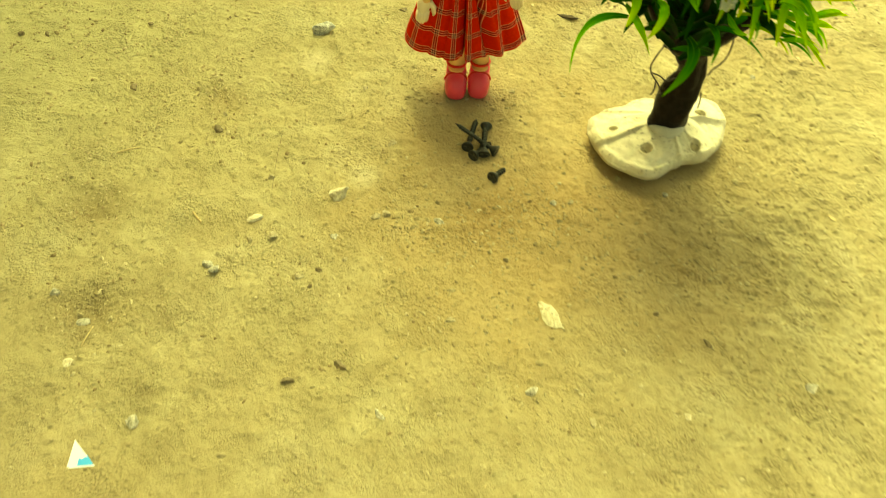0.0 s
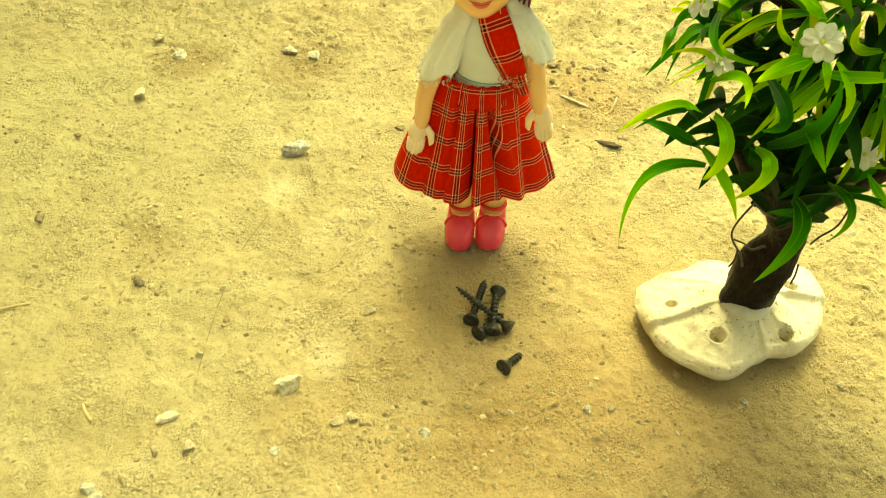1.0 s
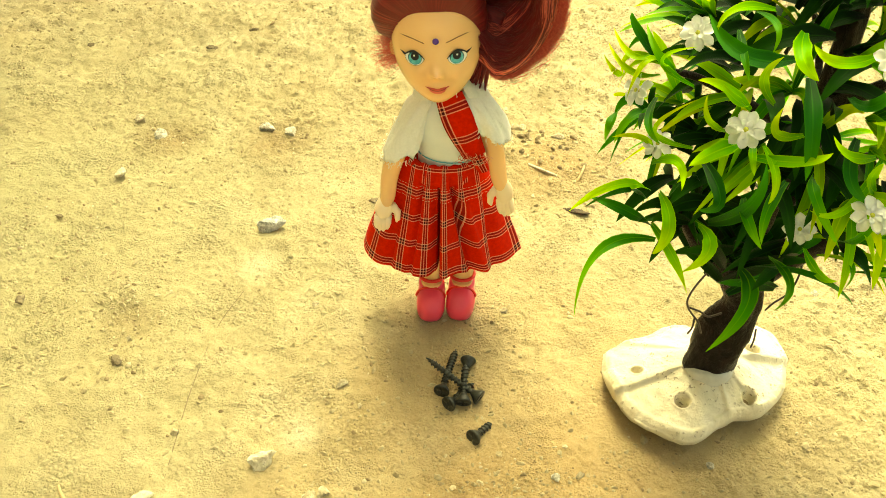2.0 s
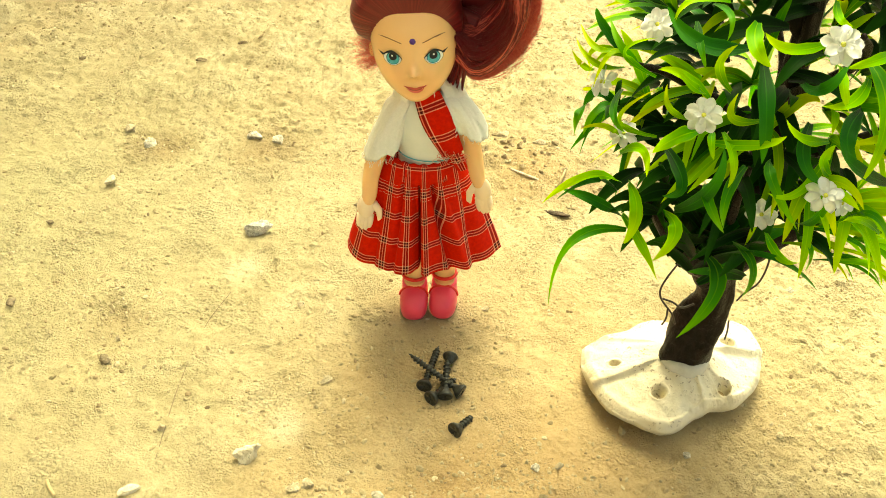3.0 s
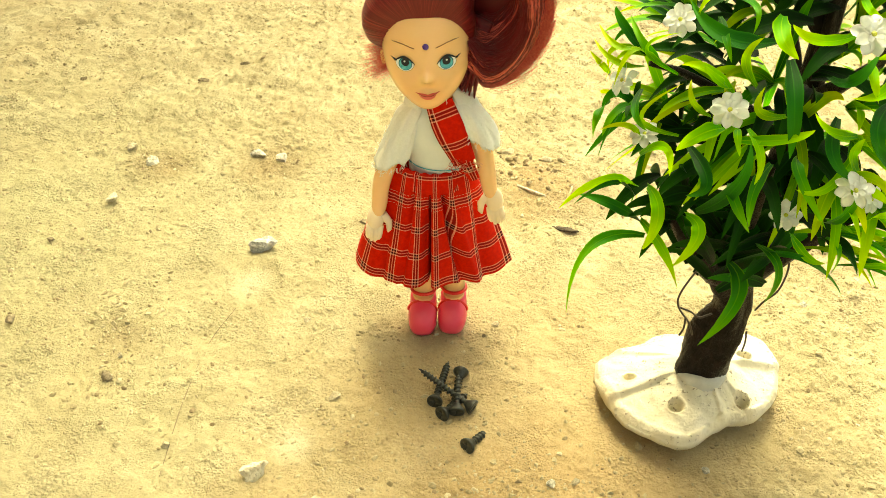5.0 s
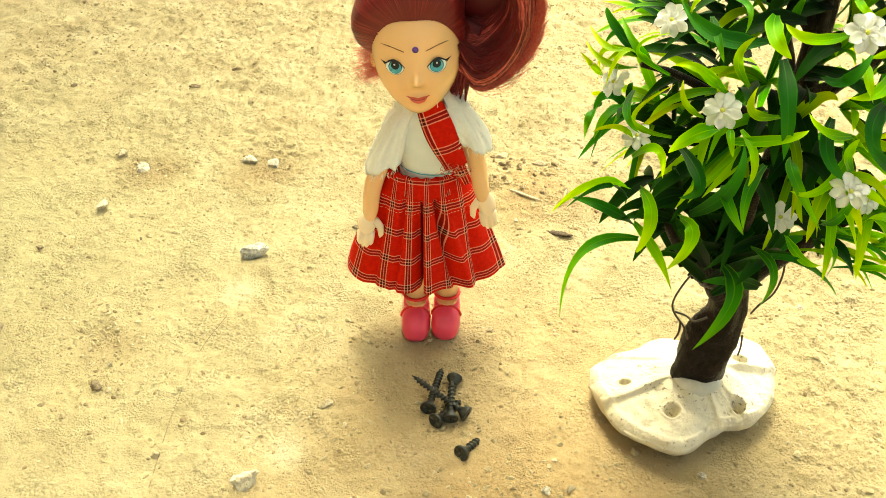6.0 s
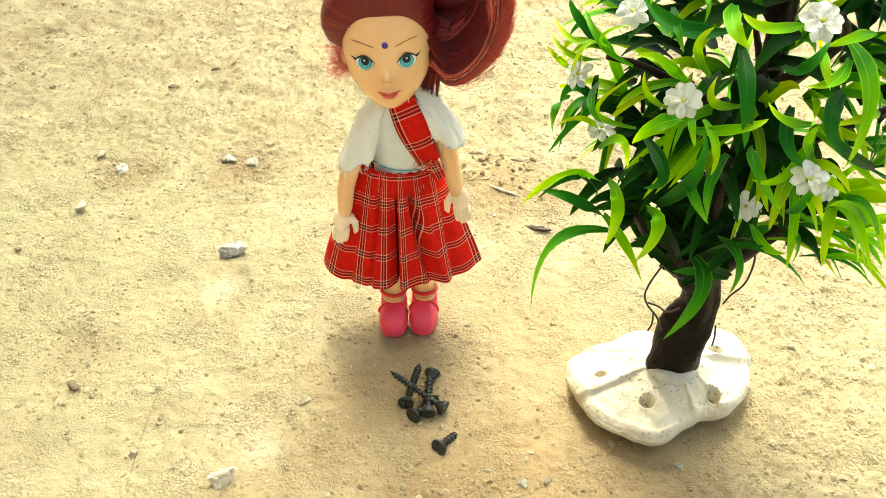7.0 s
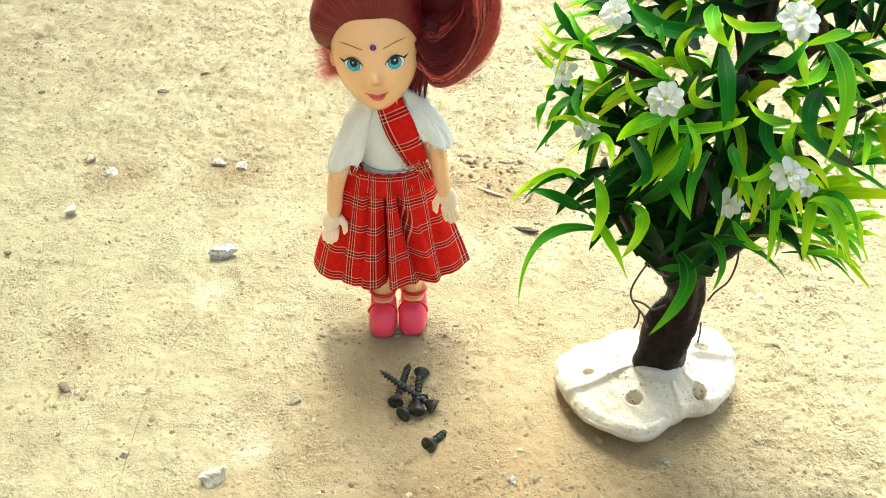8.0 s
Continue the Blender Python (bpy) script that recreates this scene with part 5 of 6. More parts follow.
    # hair drawn back over the crown
    def hairline(psi):
        th = 0.05
        while th < 2.4:
            x, y, z = math.sin(th) * math.cos(psi), -math.cos(th), math.sin(th) * math.sin(psi)
            if not (y < 0.12 + 0.25 * max(0.0, -z) and z < 0.435 - 0.50 * abs(x) ** 3.0):
                break
            th += 0.004
        return th

    spokes, layers = 260, 40
    edge = [hairline(2 * math.pi * k / spokes) for k in range(spokes)]
    edge = [sum(edge[(k + d) % spokes] for d in range(-4, 5)) / 9 for k in range(spokes)]
    cap = []
    for i in range(layers):
        s = i / (layers - 1)
        ring = []
        for k in range(spokes):
            psi = 2 * math.pi * k / spokes
            th = edge[k] + 0.012 * noise.noise((k * 0.9, 0.0, 2.0)) * (1 - s) + (math.pi - 0.02 - edge[k]) * s ** 1.3
            v = Vector((math.sin(th) * math.cos(psi), -math.cos(th), math.sin(th) * math.sin(psi)))
            c = skull(v) if v.y > 0 or v.z > 0 else v
            ridge = 0.020 * noise.noise((k * 0.16, s * 1.5, 1.0)) + 0.012 * noise.noise((k * 0.55, s, 4.0))
            full = (0.12 + 0.30 * float(smooth_step((v.z + 0.25) / 0.6))) * (1 - 0.7 * float(smooth_step((v.x - 0.35) / 0.5)) * float(smooth_step((0.85 - v.z) / 0.5))) + ridge
            puff = 1.012 + full * math.sin(min(1.0, (th - edge[k]) / 0.30) * math.pi / 2)
            ring.append(centre + lean @ Vector((c.x * size.x * puff, c.y * size.y * (1 + (puff - 1) * 0.8), c.z * size.z * (1 + (puff - 1) * 0.5))))
        cap.append(ring)
    loft(bm, cap, HAIR, lambda i, k: (k / spokes * 5.0, i / layers))
    # side bunch: locks that sweep down from the head, round a dark hollow and up at the far side
    knot, bulk = Vector((0.0355, 0.4560, 0.1850)), Vector((0.0172, 0.0150, 0.0335))
    hollow, gap = Vector((0.0312, 0.4700, 0.1880)), Vector((0.0090, 0.0, 0.0115))

    def swirl(alpha, q, thick):
        """A point of the bunch: alpha turns round the hollow, q runs from the hollow to the rim, thick is how far it stands out."""
        low = max(0.0, -math.sin(alpha))
        side = max(0.0, math.cos(alpha))
        rim = knot + Vector(((bulk.x + 0.0010 * side) * math.cos(alpha) - 0.0050 * low ** 2, 0, (bulk.z + 0.0035 * low - 0.004 * (1 - low)) * math.sin(alpha)))
        hole = hollow + Vector((gap.x * math.cos(alpha), 0, gap.z * math.sin(alpha)))
        p = hole.lerp(rim, q)
        p.y += -0.0195 * thick * math.sin(math.pi * min(1.0, max(0.0, q)) ** 0.8) + 0.002 * q
        return p

    def lock(alphas, q, dq, wave, phase, thick, root, n=14):
        pts = []
        for i in range(n):
            t = i / (n - 1)
            p = swirl(alphas[0] + (alphas[1] - alphas[0]) * t, q + dq * t + wave * math.sin(4.5 * t + phase), thick)
            pts.append(root.lerp(p, min(1.0, t / 0.22 + 0.05)))
        return pts

    ball(bm, (0.0335, 0.4790, 0.1860), (0.0210, 0.0080, 0.0300), HAIR, 36, 26)
    for p, q, rad in (((0.016, 0.464, 0.198), (0.030, 0.464, 0.204), 0.0110), ((0.018, 0.464, 0.172), (0.028, 0.463, 0.168), 0.0085), ((0.018, 0.460, 0.158), (0.024, 0.459, 0.152), 0.0050)):
        tube(bm, spline([p, (Vector(p) + Vector(q)) / 2, q], 4), rad, 18, HAIR)

    def sweep(low):
        if low:
            return (r.uniform(3.25, 3.75), r.uniform(5.6, 7.4))
        return (r.uniform(2.4, 3.0), r.uniform(-0.7, 0.9))

    def rooted(q, low):
        return Vector((0.0185 + r.uniform(-0.0015, 0.001), 0.4455 + 0.010 * (1 - q) + r.uniform(-0.0015, 0.0015), (0.1775 - 0.020 * q) if low else 0.190 + 0.014 * q))

    # broad under-locks fill the bunch
    for k in range(150):
        low = k % 5 < 3
        q = 0.10 + 0.84 * (k % 29) / 28
        w = r.uniform(0.0009, 0.0019)
        pts = lock(sweep(low), q, r.uniform(-0.10, 0.06), r.uniform(0.0, 0.05), r.uniform(0, 6), r.uniform(0.55, 0.85), rooted(q, low))
        tube(bm, pts, [w * min(1.0, 0.4 + 0.1 * i) * (1 if i < 10 else (14.5 - i) / 5) for i in range(14)], 7, HAIR, flat=0.6, u_scale=0.5)
    # strands in wisps that share one sweep
    for g in range(92):
        low = g % 7 < 5
        span, q, dq = sweep(low), 0.06 + 0.92 * r.random() ** 0.85, r.uniform(-0.16, 0.14)
        wave, phase, thick, root = r.uniform(0.01, 0.07), r.uniform(0, 6), r.uniform(0.85, 1.12), rooted(q, low)
        # more of the backlit colour towards the rim
        shade = FRIZZ if r.random() < 0.22 + 0.5 * max(0.0, q - 0.45) else HAIR
        wide = r.uniform(0.025, 0.060)
        for k in range(24):
            spread = r.gauss(0, 1)
            pts = lock((span[0] + r.uniform(-0.1, 0.1), span[1] + r.uniform(-0.45, 0.25)), q + wide * spread, dq + r.gauss(0, 0.03), wave * r.uniform(0.7, 1.3), phase + r.uniform(-0.3, 0.3),
                       thick + r.uniform(-0.05, 0.06), root + Vector((0, r.uniform(-0.001, 0.001), r.uniform(-0.0012, 0.0012))))
            w = r.uniform(0.00008, 0.00024)
            tube(bm, pts, [w] * 12 + [w * 0.7, w * 0.3], 4, shade if k % 6 else HAIR, u_scale=0.05)
    # loose hairs that stand off the rim
    for k in range(1900):
        low = k % 6 < 5
        q = 0.82 + 0.16 * r.random()
        wild = r.random() ** 2.2
        span = (r.uniform(4.0, 6.2), r.uniform(6.2, 7.7)) if low else (r.uniform(2.0, 2.8), r.uniform(-0.4, 1.2))
        pts, bendy, ph = [], r.uniform(0.0, 0.05), r.uniform(0, 6)
        for i in range(9):
            t = i / 8
            pts.append(swirl(span[0] + (span[1] - span[0]) * t * (1 - 0.35 * wild), q + 0.05 + bendy * math.sin(6 * t + ph) + (0.10 + 0.34 * wild) * t * t, r.uniform(0.98, 1.02)) + Vector((0, r.uniform(-0.0002, 0.0002), 0)))
        w = r.uniform(0.00005, 0.00011)
        tube(bm, pts, [w] * 8 + [w * 0.3], 3, FRIZZ, u_scale=0.05)
    # the dark end of hair that hangs behind the jaw
    for k in range(26):
        p = Vector((0.0195 + r.uniform(-0.002, 0.004), 0.456 + r.uniform(-0.002, 0.004), 0.166 + r.uniform(-0.003, 0.003)))
        e = Vector((0.0200 + r.uniform(-0.004, 0.005), 0.4515 + r.uniform(-0.002, 0.003), 0.1445 + r.uniform(-0.002, 0.006)))
        w = r.uniform(0.0005, 0.0012)
        tube(bm, spline([p, p.lerp(e, 0.5) + Vector((0.0022, 0, 0.001)), e], 5), [w * (1 - (i / 11) ** 3) + 0.0001 for i in range(11)], 6, HAIR, u_scale=0.3)
    # short loose ends behind the cheek and neck
    for k in range(900):
        if k < 740:
            p = Vector((-0.0095 + r.uniform(-0.003, 0.004), 0.460 + r.uniform(-0.006, 0.006), 0.163 + r.uniform(-0.007, 0.009)))
            d = Vector((-0.0090 - r.uniform(0, 0.0085), -0.002 + r.uniform(-0.004, 0.004), -0.006 + r.uniform(-0.007, 0.009)))
        else:
            p = Vector((0.0205 + r.uniform(-0.003, 0.005), 0.455 + r.uniform(-0.004, 0.006), 0.162 + r.uniform(-0.006, 0.006)))
            d = Vector((-0.001 + r.uniform(-0.003, 0.003), r.uniform(-0.003, 0.003), -0.017 + r.uniform(-0.004, 0.004)))
        curl = Vector((r.uniform(-0.003, 0.001), r.uniform(-0.002, 0.002), r.uniform(-0.001, 0.004)))
        w = r.uniform(0.00004, 0.00011)
        tube(bm, [p, p + d * 0.4 + curl * 0.3, p + d * 0.75 + curl * 0.7, p + d + curl], [w, w, w * 0.7, w * 0.2], 4, FRIZZ if k < 740 else HAIR, u_scale=0.1)
    return bm


doll_ob = part("doll", doll(), DOLL_MATS)
tagged(doll_ob, "small red-haired doll in plaid skirt, white blouse and pink shoes", "doll")

# ---- screws ----
def screw_head():
    bm = bmesh.new()
    rings = []
    for z, q in ((-0.0052, 0.0016), (-0.0040, 0.0021), (-0.0026, 0.0031), (-0.0012, 0.0040), (-0.0005, 0.0042), (0.0, 0.0041), (0.0001, 0.0036)):
        rings.append([bm.verts.new((q * math.cos(2 * math.pi * k / 40), q * math.sin(2 * math.pi * k / 40), z)) for k in range(40)])
    # cross recess sunk into the face
    for depth, grow in ((0.0001, 1.0), (-0.0016, 0.62)):
        ring = []
        for k in range(40):
            a = 2 * math.pi * k / 40
            arm = abs(math.cos(2 * a)) ** 6
            ring.append(bm.verts.new((grow * (0.0007 + 0.0016 * arm) * math.cos(a), grow * (0.0007 + 0.0016 * arm) * math.sin(a), depth)))
        rings.append(ring)
    for i in range(len(rings) - 1):
        for k in range(40):
            bm.faces.new((rings[i][k], rings[i][(k + 1) % 40], rings[i + 1][(k + 1) % 40], rings[i + 1][k])).smooth = i < 4
    bm.faces.new(rings[-1])
    bm.faces.new(rings[0][::-1])
    return bm


def screw_shank(length):
    """Tapered core with a raised helical thread and a sharp point."""
    bm = bmesh.new()
    n, pitch = 150, 0.0022
    rings = []
    for i in range(n + 1):
        t = i / n
        z = -0.004 - t * (length - 0.004)
        core = 0.00125 * min(1.0, (1 - t) * 6.0 + 0.08)
        ring = []
        for k in range(16):
            a = 2 * math.pi * k / 16
            ph = ((z / pitch) - k / 16) % 1.0
            crest = max(0.0, 1 - abs(ph - 0.5) / 0.22)
            q = core + (0.00085 * crest * min(1.0, (1 - t) * 5.0 + 0.15) * min(1.0, t * 9.0))
            ring.append(bm.verts.new((q * math.cos(a), q * math.sin(a), z)))
        rings.append(ring)
    for i in range(n):
        for k in range(16):
            bm.faces.new((rings[i][k], rings[i][(k + 1) % 16], rings[i + 1][(k + 1) % 16], rings[i + 1][k])).smooth = True
    bm.faces.new(rings[0])
    bm.faces.new(rings[-1][::-1])
    return bm


def screw(label, head, tip):
    head, tip = Vector(head), Vector(tip)
    ob = new("screw")
    tagged(ob, label, "screw", "black screws at the doll's feet")
    part("head", screw_head(), screw_black, ob, "flared countersunk head with a cross recess")
    part("shank", screw_shank((tip - head).length), screw_black, ob)
    ob.matrix_world = Matrix.Translation(head) @ (head - tip).to_track_quat("Z", "Y").to_matrix().to_4x4()
    return ob


screw("long black drywall screw lying under the pile", (0.0125, 0.3870, 0.0040), (0.0180, 0.4180, 0.0020))
screw("long black drywall screw lying across the pile, tip raised", (0.0325, 0.3845, 0.0044), (0.0030, 0.4030, 0.0110))
screw("black drywall screw lying with its head away from the pile", (0.0250, 0.4095, 0.0042), (0.0222, 0.3850, 0.0016))
screw("black drywall screw with its flared head turned to the soil", (0.0240, 0.3805, 0.0046), (0.0238, 0.4020, 0.0096))
screw("black drywall screw pushed under the others, head outermost", (0.0165, 0.3790, 0.0042), (0.0290, 0.3960, 0.0016))
screw("single short black drywall screw lying apart on the soil", (0.0300, 0.3600, 0.0042), (0.0390, 0.3715, 0.0016))


# ---- stones, flakes and litter on the soil ----
def stone(x, y, long, wide, high, turn, material, label, name="stone", seed=0, sharp=0.35):
    bm = bmesh.new()
    bmesh.ops.create_icosphere(bm, subdivisions=3, radius=1.0)
    shift = Vector((seed * 3.1 + x * 50, y * 50, seed * 1.7))
    dice = random.Random(seed * 7 + 1)
    cuts = [(Vector((dice.gauss(0, 1), dice.gauss(0, 1), dice.gauss(0, 1))).normalized(), dice.uniform(0.45, 0.80)) for _ in range(10)]
    for v in bm.verts:
        c = v.co
        k = min(1.15, min(q / max(0.05, n.dot(c)) for n, q in cuts))
        k *= 1 + sharp * 0.35 * noise.noise(c * 1.6 + shift) + 0.15 * noise.noise(c * 4.5 + shift) + 0.10 * noise.noise(c * 9 + shift)
        v.co = Vector((c.x * long * 0.5 * k, c.y * wide * 0.5 * k, c.z * high * 0.5 * k))
    low = min(v.co.z for v in bm.verts)
    ob = part(name, bm, material, None, "", False)
    ob.matrix_world = pose(x, y, gz(x, y) - low - high * 0.24, 0, 0, turn)
    return tagged(ob, label, "stone", "stones on the soil")


GREY, TAN, DARK = "small rough grey stone on dry soil", "small tan pebble on dry soil", "small dark brown clod on dry soil"
stone(-0.0690, 0.3390, 0.0120, 0.0105, 0.0125, 20, shell, "pale angular stone with a shaded face on the soil", seed=31, sharp=0.8)
stone(-0.0370, 0.3250, 0.0070, 0.0075, 0.0055, 70, stone_tan, TAN, seed=2)
stone(-0.0435, 0.3225, 0.0065, 0.0060, 0.0050, 30, stone_tan, TAN, seed=3)
stone(-0.0030, 0.3195, 0.0098, 0.0055, 0.0045, -25, stone_grey, "small pale grey stone beside the crusted edge", seed=4)
stone(-0.1050, 0.5070, 0.0190, 0.0125, 0.0100, 8, stone_pale, "larger grey and white angular stone on the soil", seed=5, sharp=0.6)
stone(-0.1780, 0.5170, 0.0024, 0.0022, 0.0024, 0, stone_dark, "tiny dark pebble on the soil", seed=6)
stone(-0.2140, 0.5480, 0.0085, 0.0095, 0.0065, 15, shell, "pale yellowish pebble on the soil", seed=7)
stone(0.0710, 0.3430, 0.0050, 0.0044, 0.0038, 15, stone_grey, GREY, seed=8)
stone(0.0825, 0.3465, 0.0055, 0.0048, 0.0038, 50, stone_tan, TAN, seed=9)
stone(0.1460, 0.3585, 0.0042, 0.0046, 0.0036, 10, stone_grey, GREY, seed=10)
stone(-0.0590, 0.2860, 0.0050, 0.0044, 0.0038, 40, stone_tan, TAN, seed=11)
stone(-0.1410, 0.2760, 0.0070, 0.0060, 0.0050, 0, stone_grey, GREY, seed=12)
stone(-0.1200, 0.2980, 0.0058, 0.0050, 0.0042, 60, stone_tan, TAN, seed=13)
stone(-0.1065, 0.3010, 0.0062, 0.0060, 0.0044, 20, stone_tan, TAN, seed=14)
stone(-0.0680, 0.3035, 0.0062, 0.0056, 0.0044, 20, stone_grey, GREY, seed=15)
stone(-0.2020, 0.5960, 0.0110, 0.0100, 0.0085, 20, stone_grey, "rough grey stone in a small hollow", seed=16)
stone(-0.2235, 0.6120, 0.0100, 0.0080, 0.0060, -10, stone_tan, TAN, seed=17)
stone(-0.1300, 0.6130, 0.0115, 0.0090, 0.0070, 30, stone_grey, "pale grey stone in loose dug-up soil", seed=18)
stone(-0.1130, 0.6110, 0.0090, 0.0090, 0.0070, 80, stone_grey, "pale grey stone in loose dug-up soil", seed=19)
stone(-0.1160, 0.3515, 0.0056, 0.0050, 0.0044, 10, stone_tan, TAN, seed=20)
stone(-0.1610, 0.3930, 0.0066, 0.0055, 0.0045, 10, stone_dark, DARK, seed=21)
stone(-0.1590, 0.4090, 0.0040, 0.0040, 0.0034, 10, stone_tan, TAN, seed=22)
stone(-0.0390, 0.3890, 0.0075, 0.0060, 0.0040, 25, stone_tan, TAN, seed=23)
stone(-0.0640, 0.4440, 0.0040, 0.0040, 0.0030, 10, stone_tan, TAN, seed=24)
stone(0.0430, 0.4500, 0.0050, 0.0040, 0.0032, 10, stone_tan, TAN, seed=25)
stone(0.0365, 0.4400, 0.0035, 0.0030, 0.0028, 10, stone_dark, DARK, seed=26)
stone(0.2240, 0.4830, 0.0055, 0.0050, 0.0042, 10, stone_grey, GREY, seed=27)
stone(-0.1580, 0.1690, 0.0085, 0.0080, 0.0070, 15, stone_grey, "grey stone with a pale top on the soil", seed=28)
stone(0.2140, 0.2180, 0.0075, 0.0070, 0.0055, 15, stone_grey, GREY, seed=29)
stone(0.0560, 0.2030, 0.0080, 0.0065, 0.0055, 60, stone_grey, GREY, seed=30)
stone(-0.0520, 0.2120, 0.0080, 0.0060, 0.0060, -40, stone_dark, DARK, seed=31)
stone(-0.0800, 0.2005, 0.0070, 0.0050, 0.0050, 10, stone_dark, DARK, seed=32)
stone(0.0890, 0.1870, 0.0062, 0.0055, 0.0045, 10, stone_tan, TAN, seed=33)
stone(0.1420, 0.1950, 0.0052, 0.0055, 0.0022, 10, shell, "small pale chip on the soil", seed=34)
stone(-0.2260, 0.2490, 0.0080, 0.0078, 0.0065, 10, stone_grey, GREY, seed=35)
stone(-0.2060, 0.2320, 0.0080, 0.0060, 0.0045, 10, stone_grey, GREY, seed=36)
stone(-0.1370, 0.2730, 0.0072, 0.0066, 0.0055, 40, stone_grey, GREY, seed=37)
stone(0.1580, 0.2410, 0.0070, 0.0035, 0.0035, -50, stone_dark, DARK, seed=38)
stone(0.0400, 0.2920, 0.0050, 0.0030, 0.0032, -50, stone_dark, DARK, seed=39)
stone(0.1300, 0.2600, 0.0040, 0.0035, 0.0032, 0, stone_dark, DARK, seed=40)
stone(-0.1590, 0.3910, 0.0060, 0.0055, 0.0042, 0, stone_dark, DARK, seed=41)
stone(-0.0850, 0.2720, 0.0058, 0.0050, 0.0042, 0, stone_tan, TAN, seed=42)
stone(-0.0730, 0.2770, 0.0050, 0.0042, 0.0038, 0, stone_dark, DARK, seed=43)
stone(-0.0770, 0.2650, 0.0036, 0.0030, 0.0030, 0, stone_dark, DARK, seed=44)
stone(-0.2300, 0.4310, 0.0055, 0.0070, 0.0050, 0, stone_dark, DARK, seed=45)
stone(0.0080, 0.2460, 0.0065, 0.0055, 0.0040, 0, stone_tan, TAN, seed=46)
stone(-0.0440, 0.5400, 0.0070, 0.0050, 0.0040, 0, stone_dark, DARK, seed=47)
stone(-0.2370, 0.5030, 0.0050, 0.0045, 0.0040, 0, stone_dark, DARK, seed=48)
stone(0.0750, 0.6200, 0.0110, 0.0070, 0.0050, 10, stone_tan, TAN, seed=49)
stone(0.0500, 0.6300, 0.0130, 0.0080, 0.0060, 5, stone_tan, "tan lump half buried in loose sand", seed=50)
stone(-0.3310, 0.4830, 0.0070, 0.0060, 0.0050, 5, stone_dark, DARK, seed=51)
stone(-0.3120, 0.4850, 0.0045, 0.0045, 0.0040, 5, stone_dark, DARK, seed=52)
stone(-0.2970, 0.7110, 0.0060, 0.0050, 0.0045, 5, stone_dark, DARK, seed=53)
stone(-0.2000, 0.7190, 0.0100, 0.0060, 0.0045, 5, stone_dark, DARK, seed=54)
stone(-0.1740, 0.7520, 0.0080, 0.0060, 0.0045, 5, stone_dark, DARK, seed=55)
tagged(stone(0.0860, 0.5410, 0.0170, 0.0060, 0.0050, -8, bark_chip, "", "bark_chip", 56), "dark brown splinter of bark on the soil", "bark chip")
tagged(stone(0.0650, 0.2570, 0.0130, 0.0245, 0.0034, 46, shell, "", "flake", 64, 0.9), "pale cream oval flake lying flat on the soil", "flake")
tagged(stone(-0.0270, 0.1820, 0.0100, 0.0045, 0.0035, -40, stone_grey, "", "flake", 58, 0.22), "pale elongated stone flake on the soil", "flake")
tagged(stone(-0.1200, 0.3140, 0.0110, 0.0060, 0.0030, 15, shell, "", "flake", 59, 0.3), "pale thin stone flake on the soil", "flake")
tagged(stone(-0.2040, 0.2020, 0.0080, 0.0060, 0.0025, 20, shell, "", "flake", 60, 0.2), "pale square flake on the soil", "flake")
tagged(stone(0.2520, 0.3470, 0.0130, 0.0035, 0.0020, -50, straw, "", "leaf_scrap", 61, 0.2), "dry yellowish leaf scrap on the soil", "dry leaf")

# clods of loosened soil round the hollows and in the sand behind the doll
heap = random.Random(17)
for cx, cy, spread, many, big in ((0.058, 0.610, 0.020, 34, 0.0068), (0.090, 0.585, 0.024, 20, 0.0056), (-0.120, 0.600, 0.020, 13, 0.0042), (-0.196, 0.596, 0.016, 8, 0.0042), (0.030, 0.324, 0.020, 9, 0.0030)):
    for k in range(many):
        q = heap.uniform(0.4, 1.0) * big
        stone(cx + heap.gauss(0, spread), cy + heap.gauss(0, spread * 0.6), q, q * heap.uniform(0.6, 0.9), q * heap.uniform(0.5, 0.7), heap.uniform(0, 180), stone_clod, "small crumbly clod of brown loosened soil", "clod", 70 + k)


def strand(name, points, radius, material, label, category):
    bm = bmesh.new()
    pts = spline([(x, y, gz(x, y) + radius * 0.8 + lift) for x, y, lift in points], 8)
    tube(bm, pts, radius, 6)
    return tagged(part(name, bm, material), label, category)


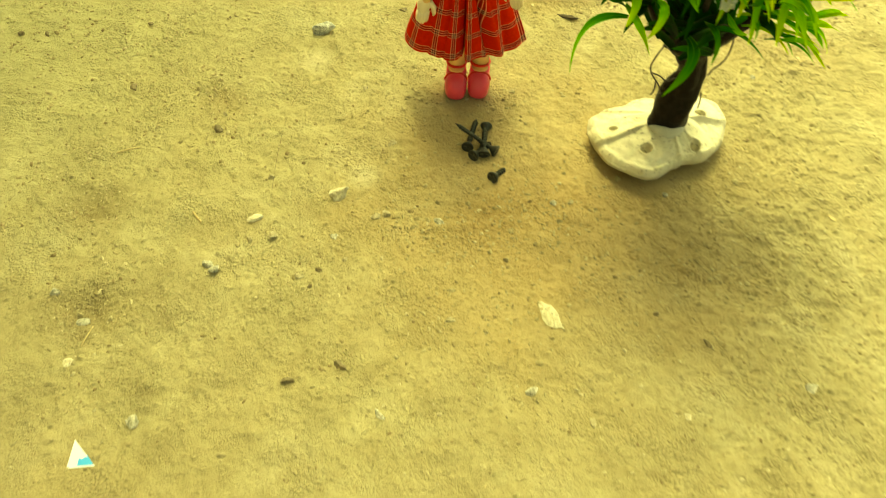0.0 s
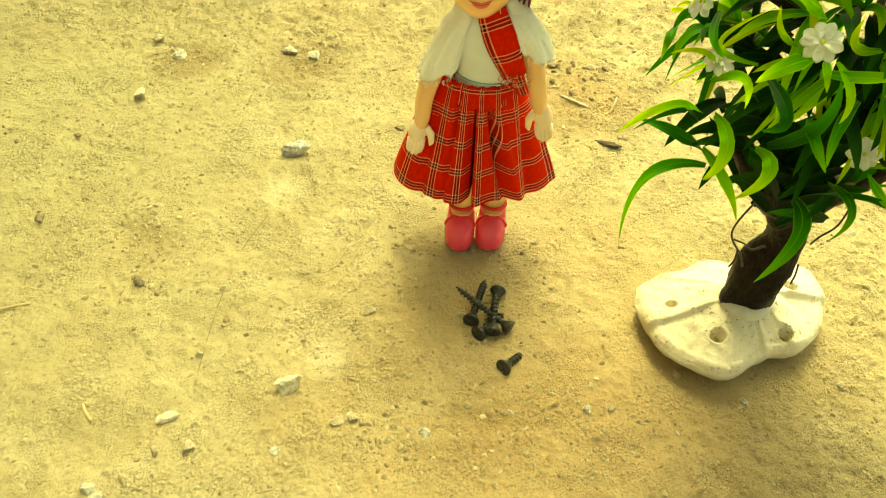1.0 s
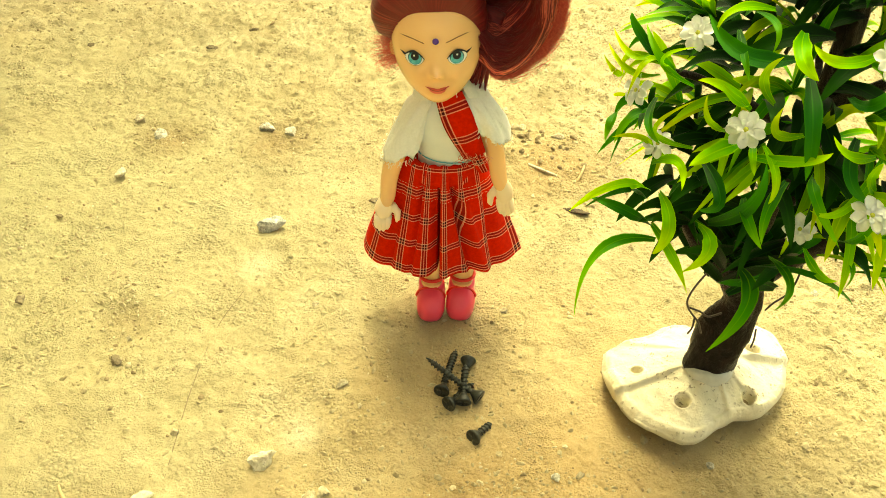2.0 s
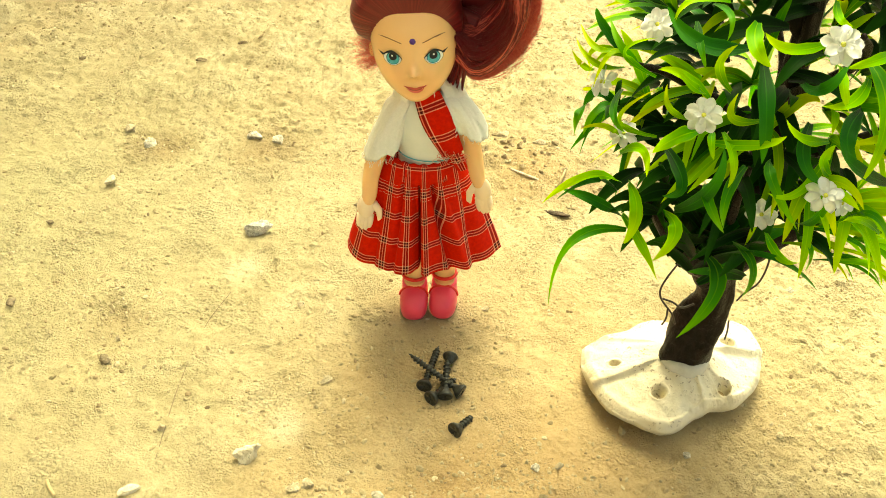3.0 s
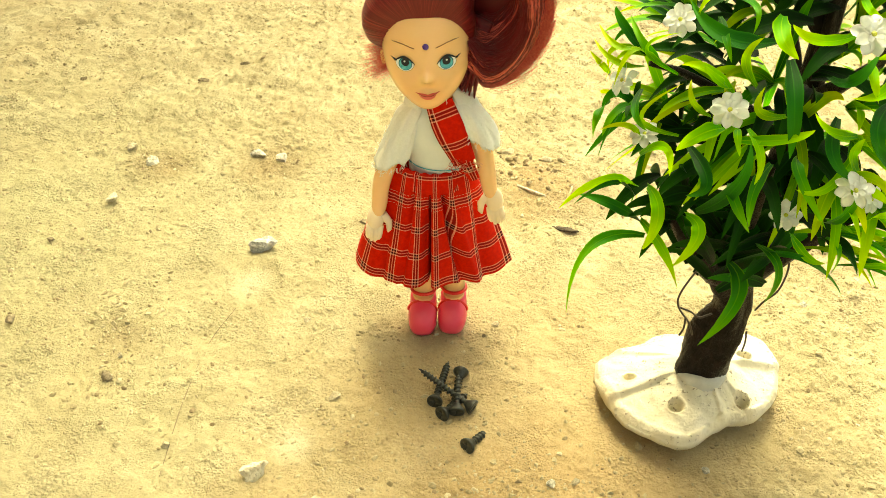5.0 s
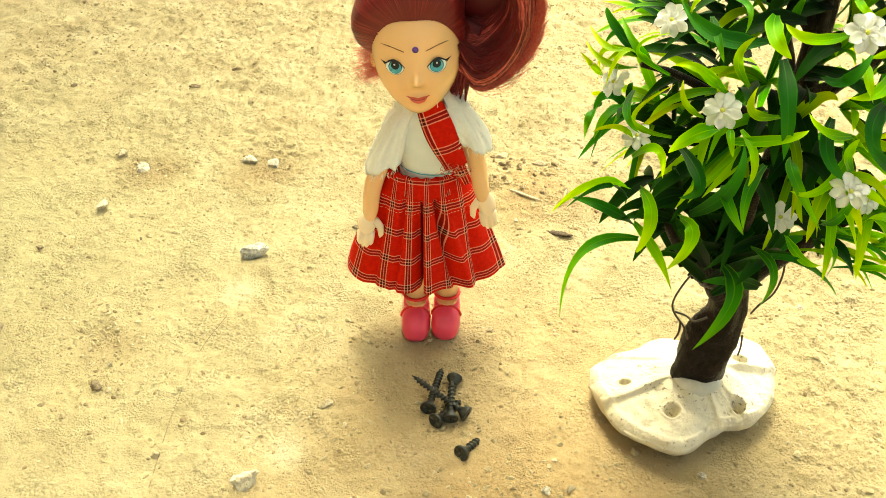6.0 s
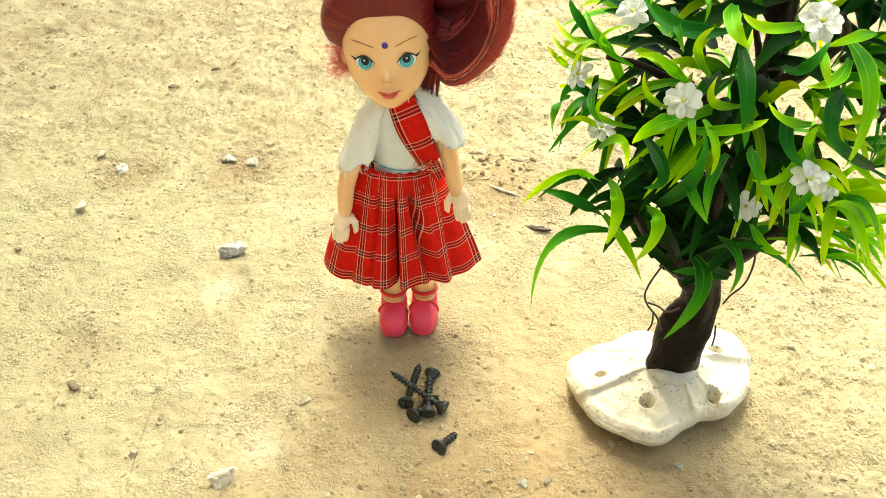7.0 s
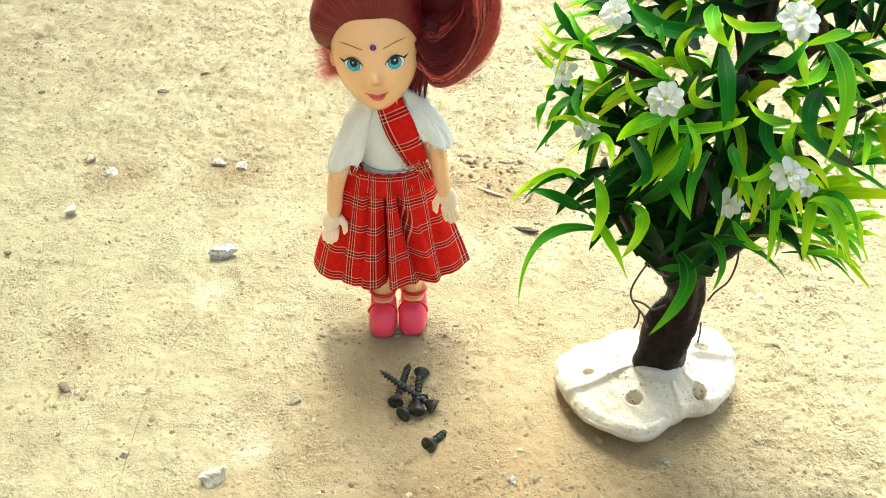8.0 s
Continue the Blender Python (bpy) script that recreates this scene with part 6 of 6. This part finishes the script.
strand("straw", ((-0.224, 0.366, 0), (-0.217, 0.3695, 0.001), (-0.210, 0.373, 0)), 0.0005, straw, "short dry straw on the soil", "straw")
strand("straw", ((-0.160, 0.317, 0), (-0.157, 0.313, 0.0004), (-0.153, 0.309, 0)), 0.0008, straw, "short pale piece of straw on the soil", "straw")
strand("straw", ((-0.198, 0.229, 0), (-0.1985, 0.222, 0.001), (-0.200, 0.214, 0)), 0.0004, straw, "thin dry straw on the soil", "straw")
strand("straw", ((0.055, 0.583, 0), (0.065, 0.577, 0.0012), (0.074, 0.573, 0)), 0.0008, shell, "pale splinter on loose sand", "straw")
strand("straw", ((0.093, 0.588, 0), (0.091, 0.578, 0.003), (0.088, 0.572, 0)), 0.0007, straw, "pale straw on loose sand", "straw")
strand("hair_strand", ((-0.112, 0.305, 0), (-0.1135, 0.335, 0), (-0.116, 0.380, 0), (-0.115, 0.424, 0), (-0.107, 0.452, 0.0003)), 0.00014, fibre, "single thin dark thread lying on the soil", "thread")


def paper_scrap():
    scrap = new("paper_scrap")
    tagged(scrap, "torn triangular white paper scrap with a blue print", "paper scrap")
    for name, pts, lift, mat in (("sheet", ((-0.0085, -0.0078), (0.0090, -0.0072), (-0.0060, 0.0115)), 0.0, paper_white),
                                 ("print", ((-0.0020, -0.0062), (0.0080, -0.0062), (0.0030, 0.0008), (0.0004, -0.0020), (-0.0016, 0.0006)), 0.0004, paper_blue)):
        bm = bmesh.new()
        low = [bm.verts.new((x, y, lift + 0.0012 + 0.12 * max(0.0, y))) for x, y in pts]
        high = [bm.verts.new((x, y, lift + 0.0015 + 0.12 * max(0.0, y))) for x, y in pts]
        bm.faces.new(high)
        bm.faces.new(low[::-1])
        for i in range(len(pts)):
            j = (i + 1) % len(pts)
            bm.faces.new((low[i], low[j], high[j], high[i]))
        part(name, bm, mat, scrap, "", False)
    scrap.matrix_world = pose(-0.1785, 0.1485, gz(-0.1785, 0.1485), 0, 0, 8) @ Matrix.Scale(0.82, 4)


paper_scrap()
